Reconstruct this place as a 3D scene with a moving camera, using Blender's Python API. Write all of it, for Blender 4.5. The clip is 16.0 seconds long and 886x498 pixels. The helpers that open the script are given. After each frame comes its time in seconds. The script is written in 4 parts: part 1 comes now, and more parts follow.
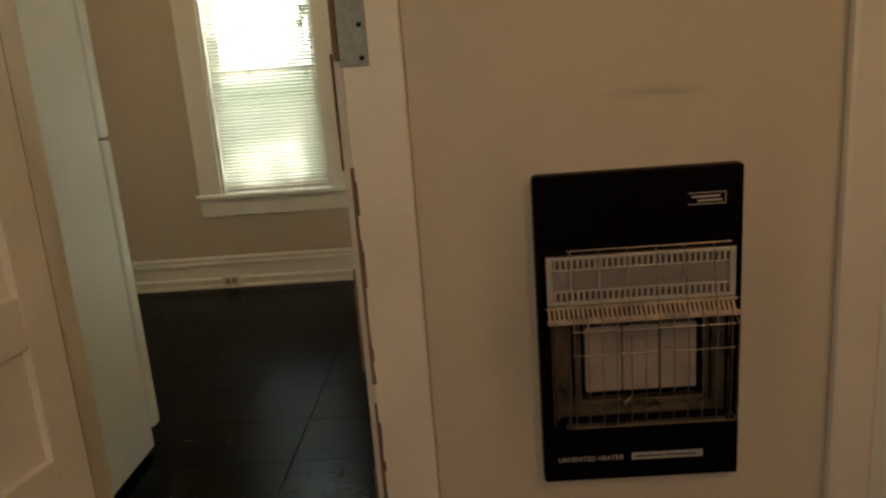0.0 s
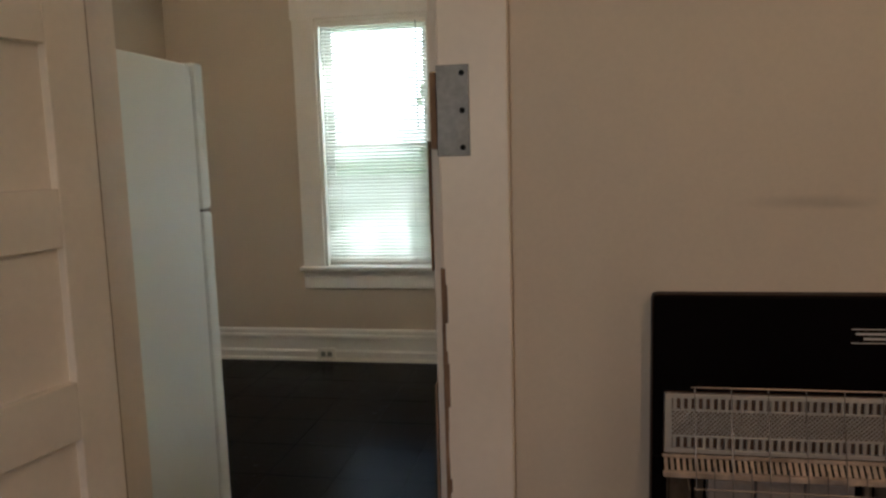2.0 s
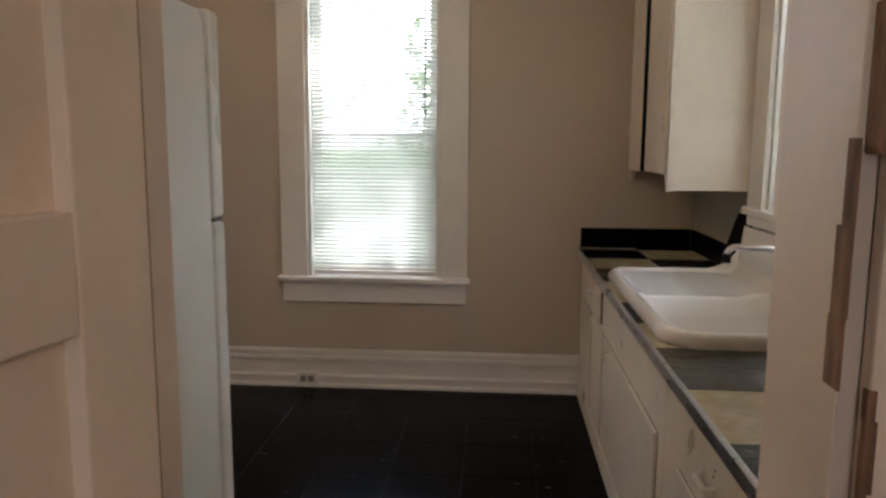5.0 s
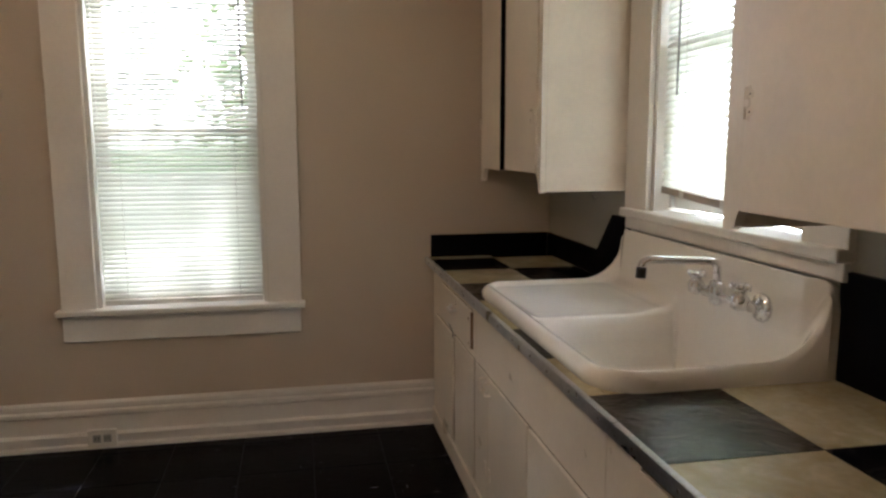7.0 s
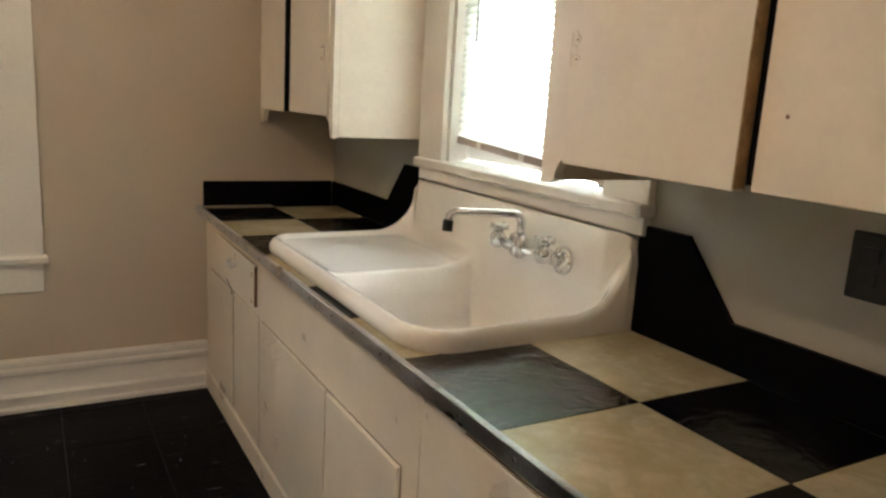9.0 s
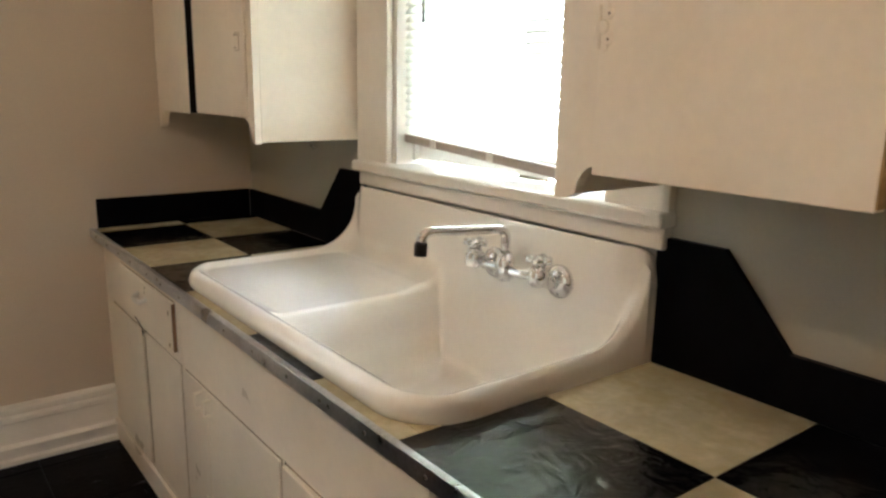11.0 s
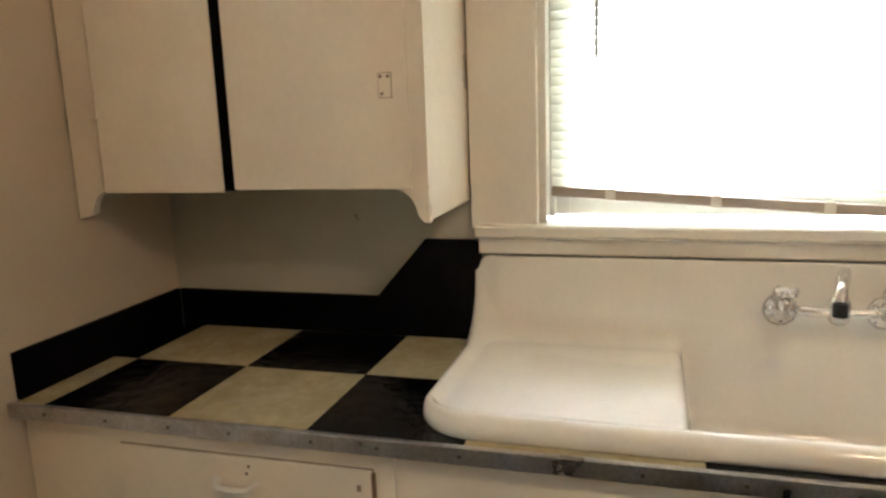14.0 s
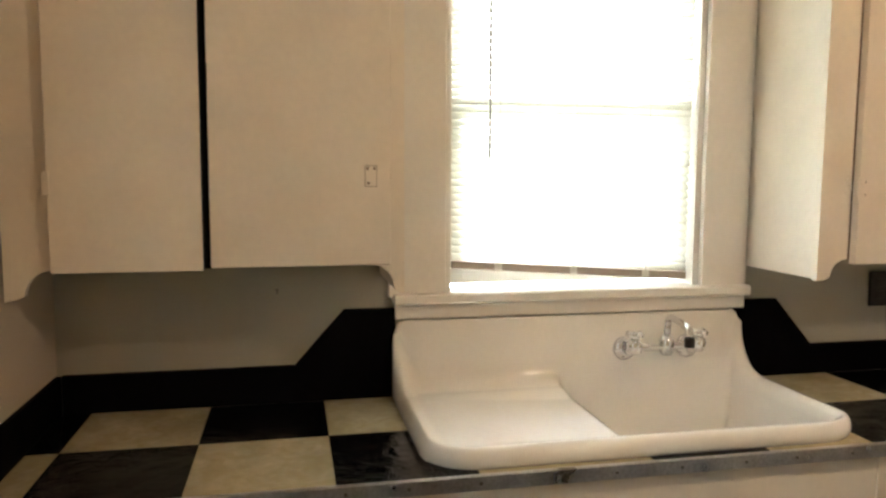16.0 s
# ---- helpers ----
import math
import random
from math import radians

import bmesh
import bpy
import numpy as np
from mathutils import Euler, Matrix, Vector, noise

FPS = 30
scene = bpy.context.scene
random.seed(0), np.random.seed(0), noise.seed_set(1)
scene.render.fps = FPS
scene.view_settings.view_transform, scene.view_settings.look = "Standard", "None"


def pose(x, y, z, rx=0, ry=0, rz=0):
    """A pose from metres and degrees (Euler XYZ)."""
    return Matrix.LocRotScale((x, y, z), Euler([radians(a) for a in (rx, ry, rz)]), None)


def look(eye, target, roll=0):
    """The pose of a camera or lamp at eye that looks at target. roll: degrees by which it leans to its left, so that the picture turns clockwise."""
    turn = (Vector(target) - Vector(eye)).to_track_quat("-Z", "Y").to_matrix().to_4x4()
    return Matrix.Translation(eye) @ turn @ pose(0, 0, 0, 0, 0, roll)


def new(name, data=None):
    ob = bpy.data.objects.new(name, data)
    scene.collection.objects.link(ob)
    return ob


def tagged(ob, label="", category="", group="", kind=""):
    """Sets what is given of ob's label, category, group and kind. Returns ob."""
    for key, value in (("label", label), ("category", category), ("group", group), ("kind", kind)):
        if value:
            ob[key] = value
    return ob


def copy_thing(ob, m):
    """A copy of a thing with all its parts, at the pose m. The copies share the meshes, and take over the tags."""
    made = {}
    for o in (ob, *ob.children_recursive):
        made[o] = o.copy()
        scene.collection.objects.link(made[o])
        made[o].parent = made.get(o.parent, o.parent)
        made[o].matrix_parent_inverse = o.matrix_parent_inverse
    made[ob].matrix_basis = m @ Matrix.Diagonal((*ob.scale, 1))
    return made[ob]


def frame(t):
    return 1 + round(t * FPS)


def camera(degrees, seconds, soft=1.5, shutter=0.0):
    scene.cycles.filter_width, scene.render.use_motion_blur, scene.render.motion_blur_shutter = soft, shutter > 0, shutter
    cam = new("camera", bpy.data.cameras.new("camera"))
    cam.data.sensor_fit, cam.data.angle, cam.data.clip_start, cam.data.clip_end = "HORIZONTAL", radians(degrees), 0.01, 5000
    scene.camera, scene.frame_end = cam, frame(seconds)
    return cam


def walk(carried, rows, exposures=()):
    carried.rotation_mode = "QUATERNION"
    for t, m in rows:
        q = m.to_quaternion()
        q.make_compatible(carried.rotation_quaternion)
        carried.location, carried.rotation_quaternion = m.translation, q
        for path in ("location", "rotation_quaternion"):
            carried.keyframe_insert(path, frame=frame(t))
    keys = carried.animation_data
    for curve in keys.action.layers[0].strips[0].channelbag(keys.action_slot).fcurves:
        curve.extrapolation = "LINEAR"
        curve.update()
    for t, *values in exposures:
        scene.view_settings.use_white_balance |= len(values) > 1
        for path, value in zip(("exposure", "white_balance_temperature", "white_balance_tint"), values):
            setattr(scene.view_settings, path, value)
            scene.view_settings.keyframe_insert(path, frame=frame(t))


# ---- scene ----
cam = camera(62.2, 16.0, soft=2.5)
PATH = [
    (0, (-0.481, -4.758, 1.323), (-0.551, -2.817, 0.849), -4.3),
    (0.5, (-0.474, -4.734, 1.325), (-0.576, -2.783, 0.897), -3.3),
    (1, (-0.474, -4.696, 1.324), (-0.64, -2.735, 0.967), -1.8),
    (1.5, (-0.476, -4.634, 1.332), (-0.725, -2.671, 1.043), -1.0),
    (2, (-0.477, -4.552, 1.347), (-0.827, -2.6, 1.087), -1.6),
    (2.5, (-0.503, -4.496, 1.351), (-0.876, -2.549, 1.09), -1.9),
    (3, (-0.579, -4.424, 1.333), (-0.89, -2.465, 1.081), -0.8),
    (3.5, (-0.707, -4.353, 1.336), (-0.945, -2.386, 1.07), 0.3),
    (6, (-1.167, -3.644, 1.369), (-1.131, -1.665, 1.084), -0.2),
    (6.5, (-1.195, -3.514, 1.355), (-0.981, -1.545, 1.079), -0.1),
    (7, (-1.193, -3.395, 1.348), (-0.813, -1.452, 1.063), -0.1),
    (7.5, (-1.18, -3.302, 1.338), (-0.627, -1.413, 0.985), -0.0),
    (8, (-1.206, -3.25, 1.333), (-0.459, -1.452, 0.877), 1.1),
    (8.5, (-1.233, -3.227, 1.323), (-0.336, -1.49, 0.9), 2.7),
    (11, (-1.168, -2.829, 1.339), (0.013, -1.274, 0.904), 1.0),
    (11.5, (-1.207, -2.602, 1.352), (0.128, -1.166, 0.955), -0.1),
    (12, (-1.254, -2.357, 1.342), (0.196, -1.049, 0.908), -0.1),
    (12.5, (-1.353, -2.067, 1.379), (0.216, -0.901, 0.955), -0.9),
    (13, (-1.47, -1.799, 1.43), (0.213, -0.796, 1.026), -1.4),
    (13.5, (-1.67, -1.548, 1.435), (0.136, -0.797, 1.019), -1.5),
    (14, (-1.762, -1.323, 1.4), (0.12, -0.762, 1.023), -2.1),
    (14.5, (-1.843, -1.089, 1.388), (0.109, -0.801, 1.062), -2.1),
    (15, (-1.938, -0.908, 1.388), (0.03, -0.894, 1.033), -2.0),
    (15.5, (-2.055, -0.723, 1.395), (-0.114, -0.994, 0.998), -0.7),
    (16, (-2.068, -0.609, 1.448), (-0.12, -1.016, 1.252), 0.3),
]
EXPOSURES = [(0.0, 1.3, 6700, 2), (1.5, 1.38, 5400, 4), (2.5, 1.38, 5350, 13), (3.5, 1.27, 5550, 26), (6.0, 1.5, 5550, 15), (7.0, 1.42, 5750, 18), (8.0, 1.6, 5850, 13), (8.5, 2.05, 5850, 12),
             (11.0, 2.22, 5700, 13), (11.5, 2.28, 5750, 13), (12.5, 2.15, 6000, 13), (13.5, 2.15, 6100, 13), (16.0, 2.2, 6250, 15)]
walk(cam, [(t, look(eye, target, roll)) for t, eye, target, roll in PATH], EXPOSURES)

# ---- world, sun, daylight at the windows, lamps and an added fill ----
world = bpy.data.worlds.new("sky_world")
scene.world = world
world.use_nodes = True
wn = world.node_tree
sky = wn.nodes.new("ShaderNodeTexSky")
sky.sky_type = "NISHITA"
sky.sun_disc = False
sky.sun_elevation = radians(54.7)
sky.sun_rotation = radians(49.4)
wn.links.new(sky.outputs[0], wn.nodes["Background"].inputs[0])
wn.nodes["Background"].inputs[1].default_value = 0.06
sun = new("sun", bpy.data.lights.new("sun", "SUN"))
sun.data.energy, sun.data.angle, sun.data.color = 5.0, radians(0.5), (1.0, 0.95, 0.86)
sun.matrix_world = look((1.8, 3.0, 7.4), (-1.7, 0.0, 0.9))


def daylight(name, eye, target, sx, sy, watts, color):
    data = bpy.data.lights.new(name, "AREA")
    data.shape, data.size, data.size_y, data.energy, data.color = "RECTANGLE", sx, sy, watts, color
    ob = new(name, data)
    ob.matrix_world = look(eye, target)
    return ob


daylight("north_window_daylight", (-1.7, 1.0, 2.7), (-1.7, 0.0, 1.35), 1.1, 1.0, 10, (0.94, 1.0, 0.90))
daylight("east_window_daylight", (1.15, -1.5, 3.0), (-0.1, -1.45, 1.3), 1.1, 1.0, 175, (0.92, 0.97, 1.0))
lamp_light = new("ceiling_lamp_light", bpy.data.lights.new("ceiling_lamp_light", "POINT"))
lamp_light.data.energy, lamp_light.data.color, lamp_light.data.shadow_soft_size = 7.5, (1.0, 0.72, 0.44), 0.05
lamp_light.location = (-2.05, -2.15, 2.42)
front_light = new("front_lamp_light", bpy.data.lights.new("front_lamp_light", "POINT"))
front_light.data.energy, front_light.data.color, front_light.data.shadow_soft_size = 9.0, (1.0, 0.63, 0.36), 0.10
front_light.location = (0.75, -5.25, 2.42)
# invented warm fill from the back; no window is known in that wall
daylight("back_window_daylight", (-1.0, -6.42, 1.6), (-0.8, -3.3, 1.4), 0.95, 1.45, 4.2, (1.0, 0.76, 0.56))

# ---- materials ----


def material(name, color, rough=0.5, metal=0.0, vary=0.08, grain=40.0, bump=0.05, stain=3.0, stain_amount=0.10, spec=0.5, stretch=(1, 1, 1), per_object=0.0, coat=0.0):
    m = bpy.data.materials.new(name)
    m.use_nodes = True
    nt = m.node_tree
    p = nt.nodes["Principled BSDF"]
    p.inputs["Metallic"].default_value = metal
    p.inputs["Specular IOR Level"].default_value = spec
    p.inputs["Coat Weight"].default_value = coat
    tc = nt.nodes.new("ShaderNodeTexCoord")
    mp = nt.nodes.new("ShaderNodeMapping")
    mp.inputs["Scale"].default_value = stretch
    geo = nt.nodes.new("ShaderNodeNewGeometry")
    nt.links.new(geo.outputs["Position"], mp.inputs["Vector"])
    fine = nt.nodes.new("ShaderNodeTexNoise")
    fine.inputs["Scale"].default_value = grain
    fine.inputs["Detail"].default_value = 6
    broad = nt.nodes.new("ShaderNodeTexNoise")
    broad.inputs["Scale"].default_value = stain
    broad.inputs["Detail"].default_value = 5
    nt.links.new(mp.outputs[0], fine.inputs["Vector"])
    nt.links.new(mp.outputs[0], broad.inputs["Vector"])

    def spread(src, amount):
        r = nt.nodes.new("ShaderNodeMapRange")
        r.inputs["From Min"].default_value, r.inputs["From Max"].default_value = 0.3, 0.7
        r.inputs["To Min"].default_value, r.inputs["To Max"].default_value = 1 - amount, 1 + amount
        nt.links.new(src, r.inputs["Value"])
        return r.outputs[0]

    def times(a, b):
        n = nt.nodes.new("ShaderNodeMath")
        n.operation = "MULTIPLY"
        nt.links.new(a, n.inputs[0])
        nt.links.new(b, n.inputs[1])
        return n.outputs[0]

    value = times(spread(fine.outputs["Fac"], vary), spread(broad.outputs["Fac"], stain_amount))
    if per_object:
        info = nt.nodes.new("ShaderNodeObjectInfo")
        r = nt.nodes.new("ShaderNodeMapRange")
        r.inputs["To Min"].default_value, r.inputs["To Max"].default_value = 1 - per_object, 1 + per_object
        nt.links.new(info.outputs["Random"], r.inputs["Value"])
        value = times(value, r.outputs[0])
    mul = nt.nodes.new("ShaderNodeVectorMath")
    mul.operation = "SCALE"
    mul.inputs[0].default_value = color
    nt.links.new(value, mul.inputs["Scale"])
    nt.links.new(mul.outputs[0], p.inputs["Base Color"])
    r = nt.nodes.new("ShaderNodeMapRange")
    r.inputs["From Min"].default_value, r.inputs["From Max"].default_value = 0.3, 0.7
    r.inputs["To Min"].default_value, r.inputs["To Max"].default_value = rough * 0.8, min(1, rough * 1.2)
    nt.links.new(broad.outputs["Fac"], r.inputs["Value"])
    nt.links.new(r.outputs[0], p.inputs["Roughness"])
    if bump:
        b = nt.nodes.new("ShaderNodeBump")
        b.inputs["Strength"].default_value = bump
        b.inputs["Distance"].default_value = 0.01
        nt.links.new(fine.outputs["Fac"], b.inputs["Height"])
        nt.links.new(b.outputs[0], p.inputs["Normal"])
    return m


def marbled(name, base, vein, rough, ripple, spec):
    """Old linoleum tile: a ground colour with cloudy veins and scuffs."""
    m = material(name, base, rough=rough, vary=0.08, grain=55, bump=0.08, stain=9, stain_amount=0.14, spec=spec)
    nt = m.node_tree
    p = nt.nodes["Principled BSDF"]
    src = p.inputs["Base Color"].links[0].from_socket
    geo = nt.nodes.new("ShaderNodeNewGeometry")
    n = nt.nodes.new("ShaderNodeTexNoise")
    n.inputs["Scale"].default_value, n.inputs["Detail"].default_value, n.inputs["Distortion"].default_value = 13, 8, 1.6
    nt.links.new(geo.outputs["Position"], n.inputs["Vector"])
    r = nt.nodes.new("ShaderNodeMapRange")
    r.inputs["From Min"].default_value, r.inputs["From Max"].default_value = 0.42, 0.80
    nt.links.new(n.outputs["Fac"], r.inputs["Value"])
    mix = nt.nodes.new("ShaderNodeMix")
    mix.data_type = "RGBA"
    nt.links.new(r.outputs[0], mix.inputs["Factor"])
    nt.links.new(src, mix.inputs["A"])
    mix.inputs["B"].default_value = (*vein, 1)
    nt.links.new(mix.outputs["Result"], p.inputs["Base Color"])
    wave = nt.nodes.new("ShaderNodeBump")
    wave.inputs["Strength"].default_value, wave.inputs["Distance"].default_value = ripple, 0.01
    nt.links.new(n.outputs["Fac"], wave.inputs["Height"])
    nt.links.new(p.inputs["Normal"].links[0].from_socket, wave.inputs["Normal"])
    nt.links.new(wave.outputs[0], p.inputs["Normal"])
    return m


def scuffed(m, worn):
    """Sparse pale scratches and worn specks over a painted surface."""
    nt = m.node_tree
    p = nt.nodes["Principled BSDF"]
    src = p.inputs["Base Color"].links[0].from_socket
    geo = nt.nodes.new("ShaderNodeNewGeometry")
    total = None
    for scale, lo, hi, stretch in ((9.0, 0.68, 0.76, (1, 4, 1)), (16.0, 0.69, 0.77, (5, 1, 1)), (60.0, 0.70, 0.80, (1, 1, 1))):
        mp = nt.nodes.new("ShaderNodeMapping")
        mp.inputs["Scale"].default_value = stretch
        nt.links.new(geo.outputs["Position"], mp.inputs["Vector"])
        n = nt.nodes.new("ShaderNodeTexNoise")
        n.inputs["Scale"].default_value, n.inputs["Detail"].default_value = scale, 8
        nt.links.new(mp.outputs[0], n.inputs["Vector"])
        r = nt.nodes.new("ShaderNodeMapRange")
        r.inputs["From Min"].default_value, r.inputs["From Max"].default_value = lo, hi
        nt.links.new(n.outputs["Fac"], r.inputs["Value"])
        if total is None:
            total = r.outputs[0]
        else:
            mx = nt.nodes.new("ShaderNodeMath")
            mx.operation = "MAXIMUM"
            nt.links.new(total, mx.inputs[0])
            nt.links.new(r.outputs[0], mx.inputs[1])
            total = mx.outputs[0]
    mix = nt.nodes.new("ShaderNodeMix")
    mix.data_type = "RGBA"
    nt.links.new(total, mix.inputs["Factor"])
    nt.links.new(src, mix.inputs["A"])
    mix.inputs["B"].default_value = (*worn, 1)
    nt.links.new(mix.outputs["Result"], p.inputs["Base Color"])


M_WALL = material("beige_wall_paint", (0.545, 0.465, 0.365), 0.55, vary=0.02, grain=120, bump=0.03, stain=1.3, stain_amount=0.05)
# same beige paint; the cooler, dimmer light here is put into its colour
M_WALL_SINK = material("beige_paint_cool_shade", (0.41, 0.395, 0.33), 0.55, vary=0.02, grain=120, bump=0.03, stain=1.6, stain_amount=0.07)
M_PARTITION = material("tan_wall_paint", (0.60, 0.51, 0.40), 0.55, vary=0.02, grain=120, bump=0.03, stain=1.1, stain_amount=0.08)


def dark_mark(m, x, z, rx, rz, depth):
    """A soft-edged dark oval on a wall that faces along y."""
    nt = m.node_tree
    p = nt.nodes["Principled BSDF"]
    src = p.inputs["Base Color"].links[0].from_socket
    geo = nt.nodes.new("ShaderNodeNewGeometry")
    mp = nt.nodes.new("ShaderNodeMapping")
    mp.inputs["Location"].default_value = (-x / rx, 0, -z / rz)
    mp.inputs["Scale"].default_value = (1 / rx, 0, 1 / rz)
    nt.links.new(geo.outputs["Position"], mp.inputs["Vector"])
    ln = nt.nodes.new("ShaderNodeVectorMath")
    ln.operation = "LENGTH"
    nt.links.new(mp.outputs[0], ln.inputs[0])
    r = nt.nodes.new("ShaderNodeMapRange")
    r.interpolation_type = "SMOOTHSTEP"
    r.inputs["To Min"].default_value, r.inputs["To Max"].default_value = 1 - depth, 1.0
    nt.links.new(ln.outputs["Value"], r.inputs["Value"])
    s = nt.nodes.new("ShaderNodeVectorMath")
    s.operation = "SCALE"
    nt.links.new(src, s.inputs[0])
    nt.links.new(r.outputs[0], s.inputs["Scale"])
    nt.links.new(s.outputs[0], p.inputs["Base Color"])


# faint smudges above the heater
dark_mark(M_PARTITION, -0.10, 1.252, 0.13, 0.016, 0.22)
dark_mark(M_PARTITION, -0.05, 1.246, 0.07, 0.010, 0.12)
# broad soft darkening down both sides of the heater
dark_mark(M_PARTITION, -0.38, 0.78, 0.12, 0.50, 0.22)
dark_mark(M_PARTITION, 0.14, 0.80, 0.10, 0.50, 0.12)
M_CEIL = material("ceiling_paint", (0.75, 0.72, 0.66), 0.8, vary=0.02, bump=0.03)
M_TRIM = material("white_trim_paint", (0.78, 0.75, 0.69), 0.38, vary=0.02, grain=60, bump=0.03, stain=4, stain_amount=0.04)
M_CAB = material("cream_cabinet_paint", (0.82, 0.745, 0.635), 0.34, vary=0.02, grain=60, bump=0.04, stain=5, stain_amount=0.06)
M_CASING = material("pinkish_door_casing_paint", (0.77, 0.68, 0.58), 0.42, vary=0.02, grain=60, bump=0.04, stain=4, stain_amount=0.05)
M_DOOR = material("cream_door_paint", (0.80, 0.72, 0.61), 0.4, vary=0.02, grain=60, bump=0.04, stain=4, stain_amount=0.05)
M_BARE = material("worn_bare_wood", (0.20, 0.12, 0.07), 0.7, vary=0.35, grain=70, bump=0.3, stain=16, stain_amount=0.4, stretch=(1, 1, 0.25))
M_RAWEDGE = material("raw_plywood_edge", (0.42, 0.28, 0.13), 0.65, vary=0.25, grain=60, bump=0.2, stain=14, stain_amount=0.25)
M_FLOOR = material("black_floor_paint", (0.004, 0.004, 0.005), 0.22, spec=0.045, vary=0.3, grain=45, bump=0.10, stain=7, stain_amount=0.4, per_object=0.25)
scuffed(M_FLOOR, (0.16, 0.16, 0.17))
M_JOINT = material("floor_joint_dirt", (0.008, 0.008, 0.008), 0.8, vary=0.2)
M_FRIDGE = material("white_fridge_enamel", (0.80, 0.83, 0.79), 0.3, vary=0.01, grain=260, bump=0.05, stain=2, stain_amount=0.02)
M_GASKET = material("grey_door_gasket", (0.28, 0.28, 0.26), 0.7)
M_PORCELAIN = material("aged_white_porcelain", (0.83, 0.80, 0.74), 0.12, vary=0.015, grain=90, bump=0.0, stain=5, stain_amount=0.035, coat=0.5)
M_CHROME = material("chrome", (0.78, 0.78, 0.80), 0.08, metal=1.0, vary=0.03, bump=0.0)
M_STEEL = material("brushed_metal_edging", (0.52, 0.52, 0.54), 0.33, metal=1.0, vary=0.15, grain=120, bump=0.1, stain=12, stain_amount=0.2)
M_GALV = material("grey_metal_plate", (0.22, 0.21, 0.20), 0.5, metal=0.6, vary=0.12, grain=80, bump=0.1, stain=20, stain_amount=0.2)
M_BLACKTILE = marbled("black_counter_tile", (0.004, 0.004, 0.006), (0.010, 0.010, 0.012), 0.045, 0.45, 0.38)
M_WHITETILE = marbled("yellowed_cream_counter_tile", (0.53, 0.475, 0.325), (0.45, 0.385, 0.225), 0.20, 0.05, 0.5)
M_BLACKSPLASH = material("black_backsplash", (0.003, 0.003, 0.004), 0.5, spec=0.03, vary=0.2, grain=60, bump=0.05)
M_SOOT = material("black_heater_enamel", (0.003, 0.002, 0.002), 0.42, spec=0.04, vary=0.15, grain=80, bump=0.06)
M_GRILLE = material("pale_grille_enamel", (0.50, 0.46, 0.41), 0.4, metal=0.3, vary=0.06, grain=90, bump=0.03)
M_RUSTY = material("heat_stained_lip", (0.50, 0.38, 0.29), 0.45, metal=0.3, vary=0.2, grain=50, bump=0.05, stain=20, stain_amount=0.3)
M_REFLECT = material("dull_steel_reflector", (0.22, 0.18, 0.14), 0.3, metal=0.8, vary=0.15, grain=50, bump=0.03, stain=14, stain_amount=0.3)
M_CERAMIC = material("ceramic_heater_plaque", (0.38, 0.31, 0.26), 0.8, vary=0.06, grain=160, bump=0.2, stain=14, stain_amount=0.15)
M_WIRE = material("steel_guard_wire", (0.22, 0.18, 0.15), 0.4, metal=0.8, vary=0.1, bump=0.0)
M_SILVER = material("silver_label", (0.55, 0.52, 0.49), 0.4, metal=0.4, vary=0.08)
M_LETTER = material("pale_lettering", (0.55, 0.50, 0.46), 0.5, vary=0.03, bump=0.0)
# mid shade of the cabinet seams as brown colour, also used for worn spots
M_SEAM = material("seam_shade_and_wear", (0.36, 0.28, 0.19), 0.8, vary=0.3, grain=40)
M_DARK = material("dark_void", (0.004, 0.004, 0.004), 0.9, spec=0.1, vary=0.1)
M_OUTLET = material("ivory_outlet_plastic", (0.74, 0.71, 0.64), 0.35, vary=0.02)
M_BLACKPLASTIC = material("black_plastic", (0.012, 0.012, 0.012), 0.35, vary=0.1)
M_WORN = material("worn_brown_enamel", (0.035, 0.020, 0.013), 0.6, spec=0.15, vary=0.3, grain=60, bump=0.05, stain=18, stain_amount=0.4)
M_COPPER = material("brown_gas_pipe", (0.16, 0.09, 0.06), 0.4, metal=0.6, vary=0.2)
M_RAIL = material("taupe_blind_rail", (0.42, 0.36, 0.31), 0.45, vary=0.04)
M_CORD = material("blind_cord", (0.70, 0.68, 0.62), 0.7, vary=0.05)
M_BARK = material("bark", (0.12, 0.08, 0.05), 0.9, vary=0.3, grain=20, bump=0.5)
M_GRASS = material("lawn_green", (0.07, 0.12, 0.03), 0.9, vary=0.3, grain=3, bump=0.3, stain=0.4, stain_amount=0.3)


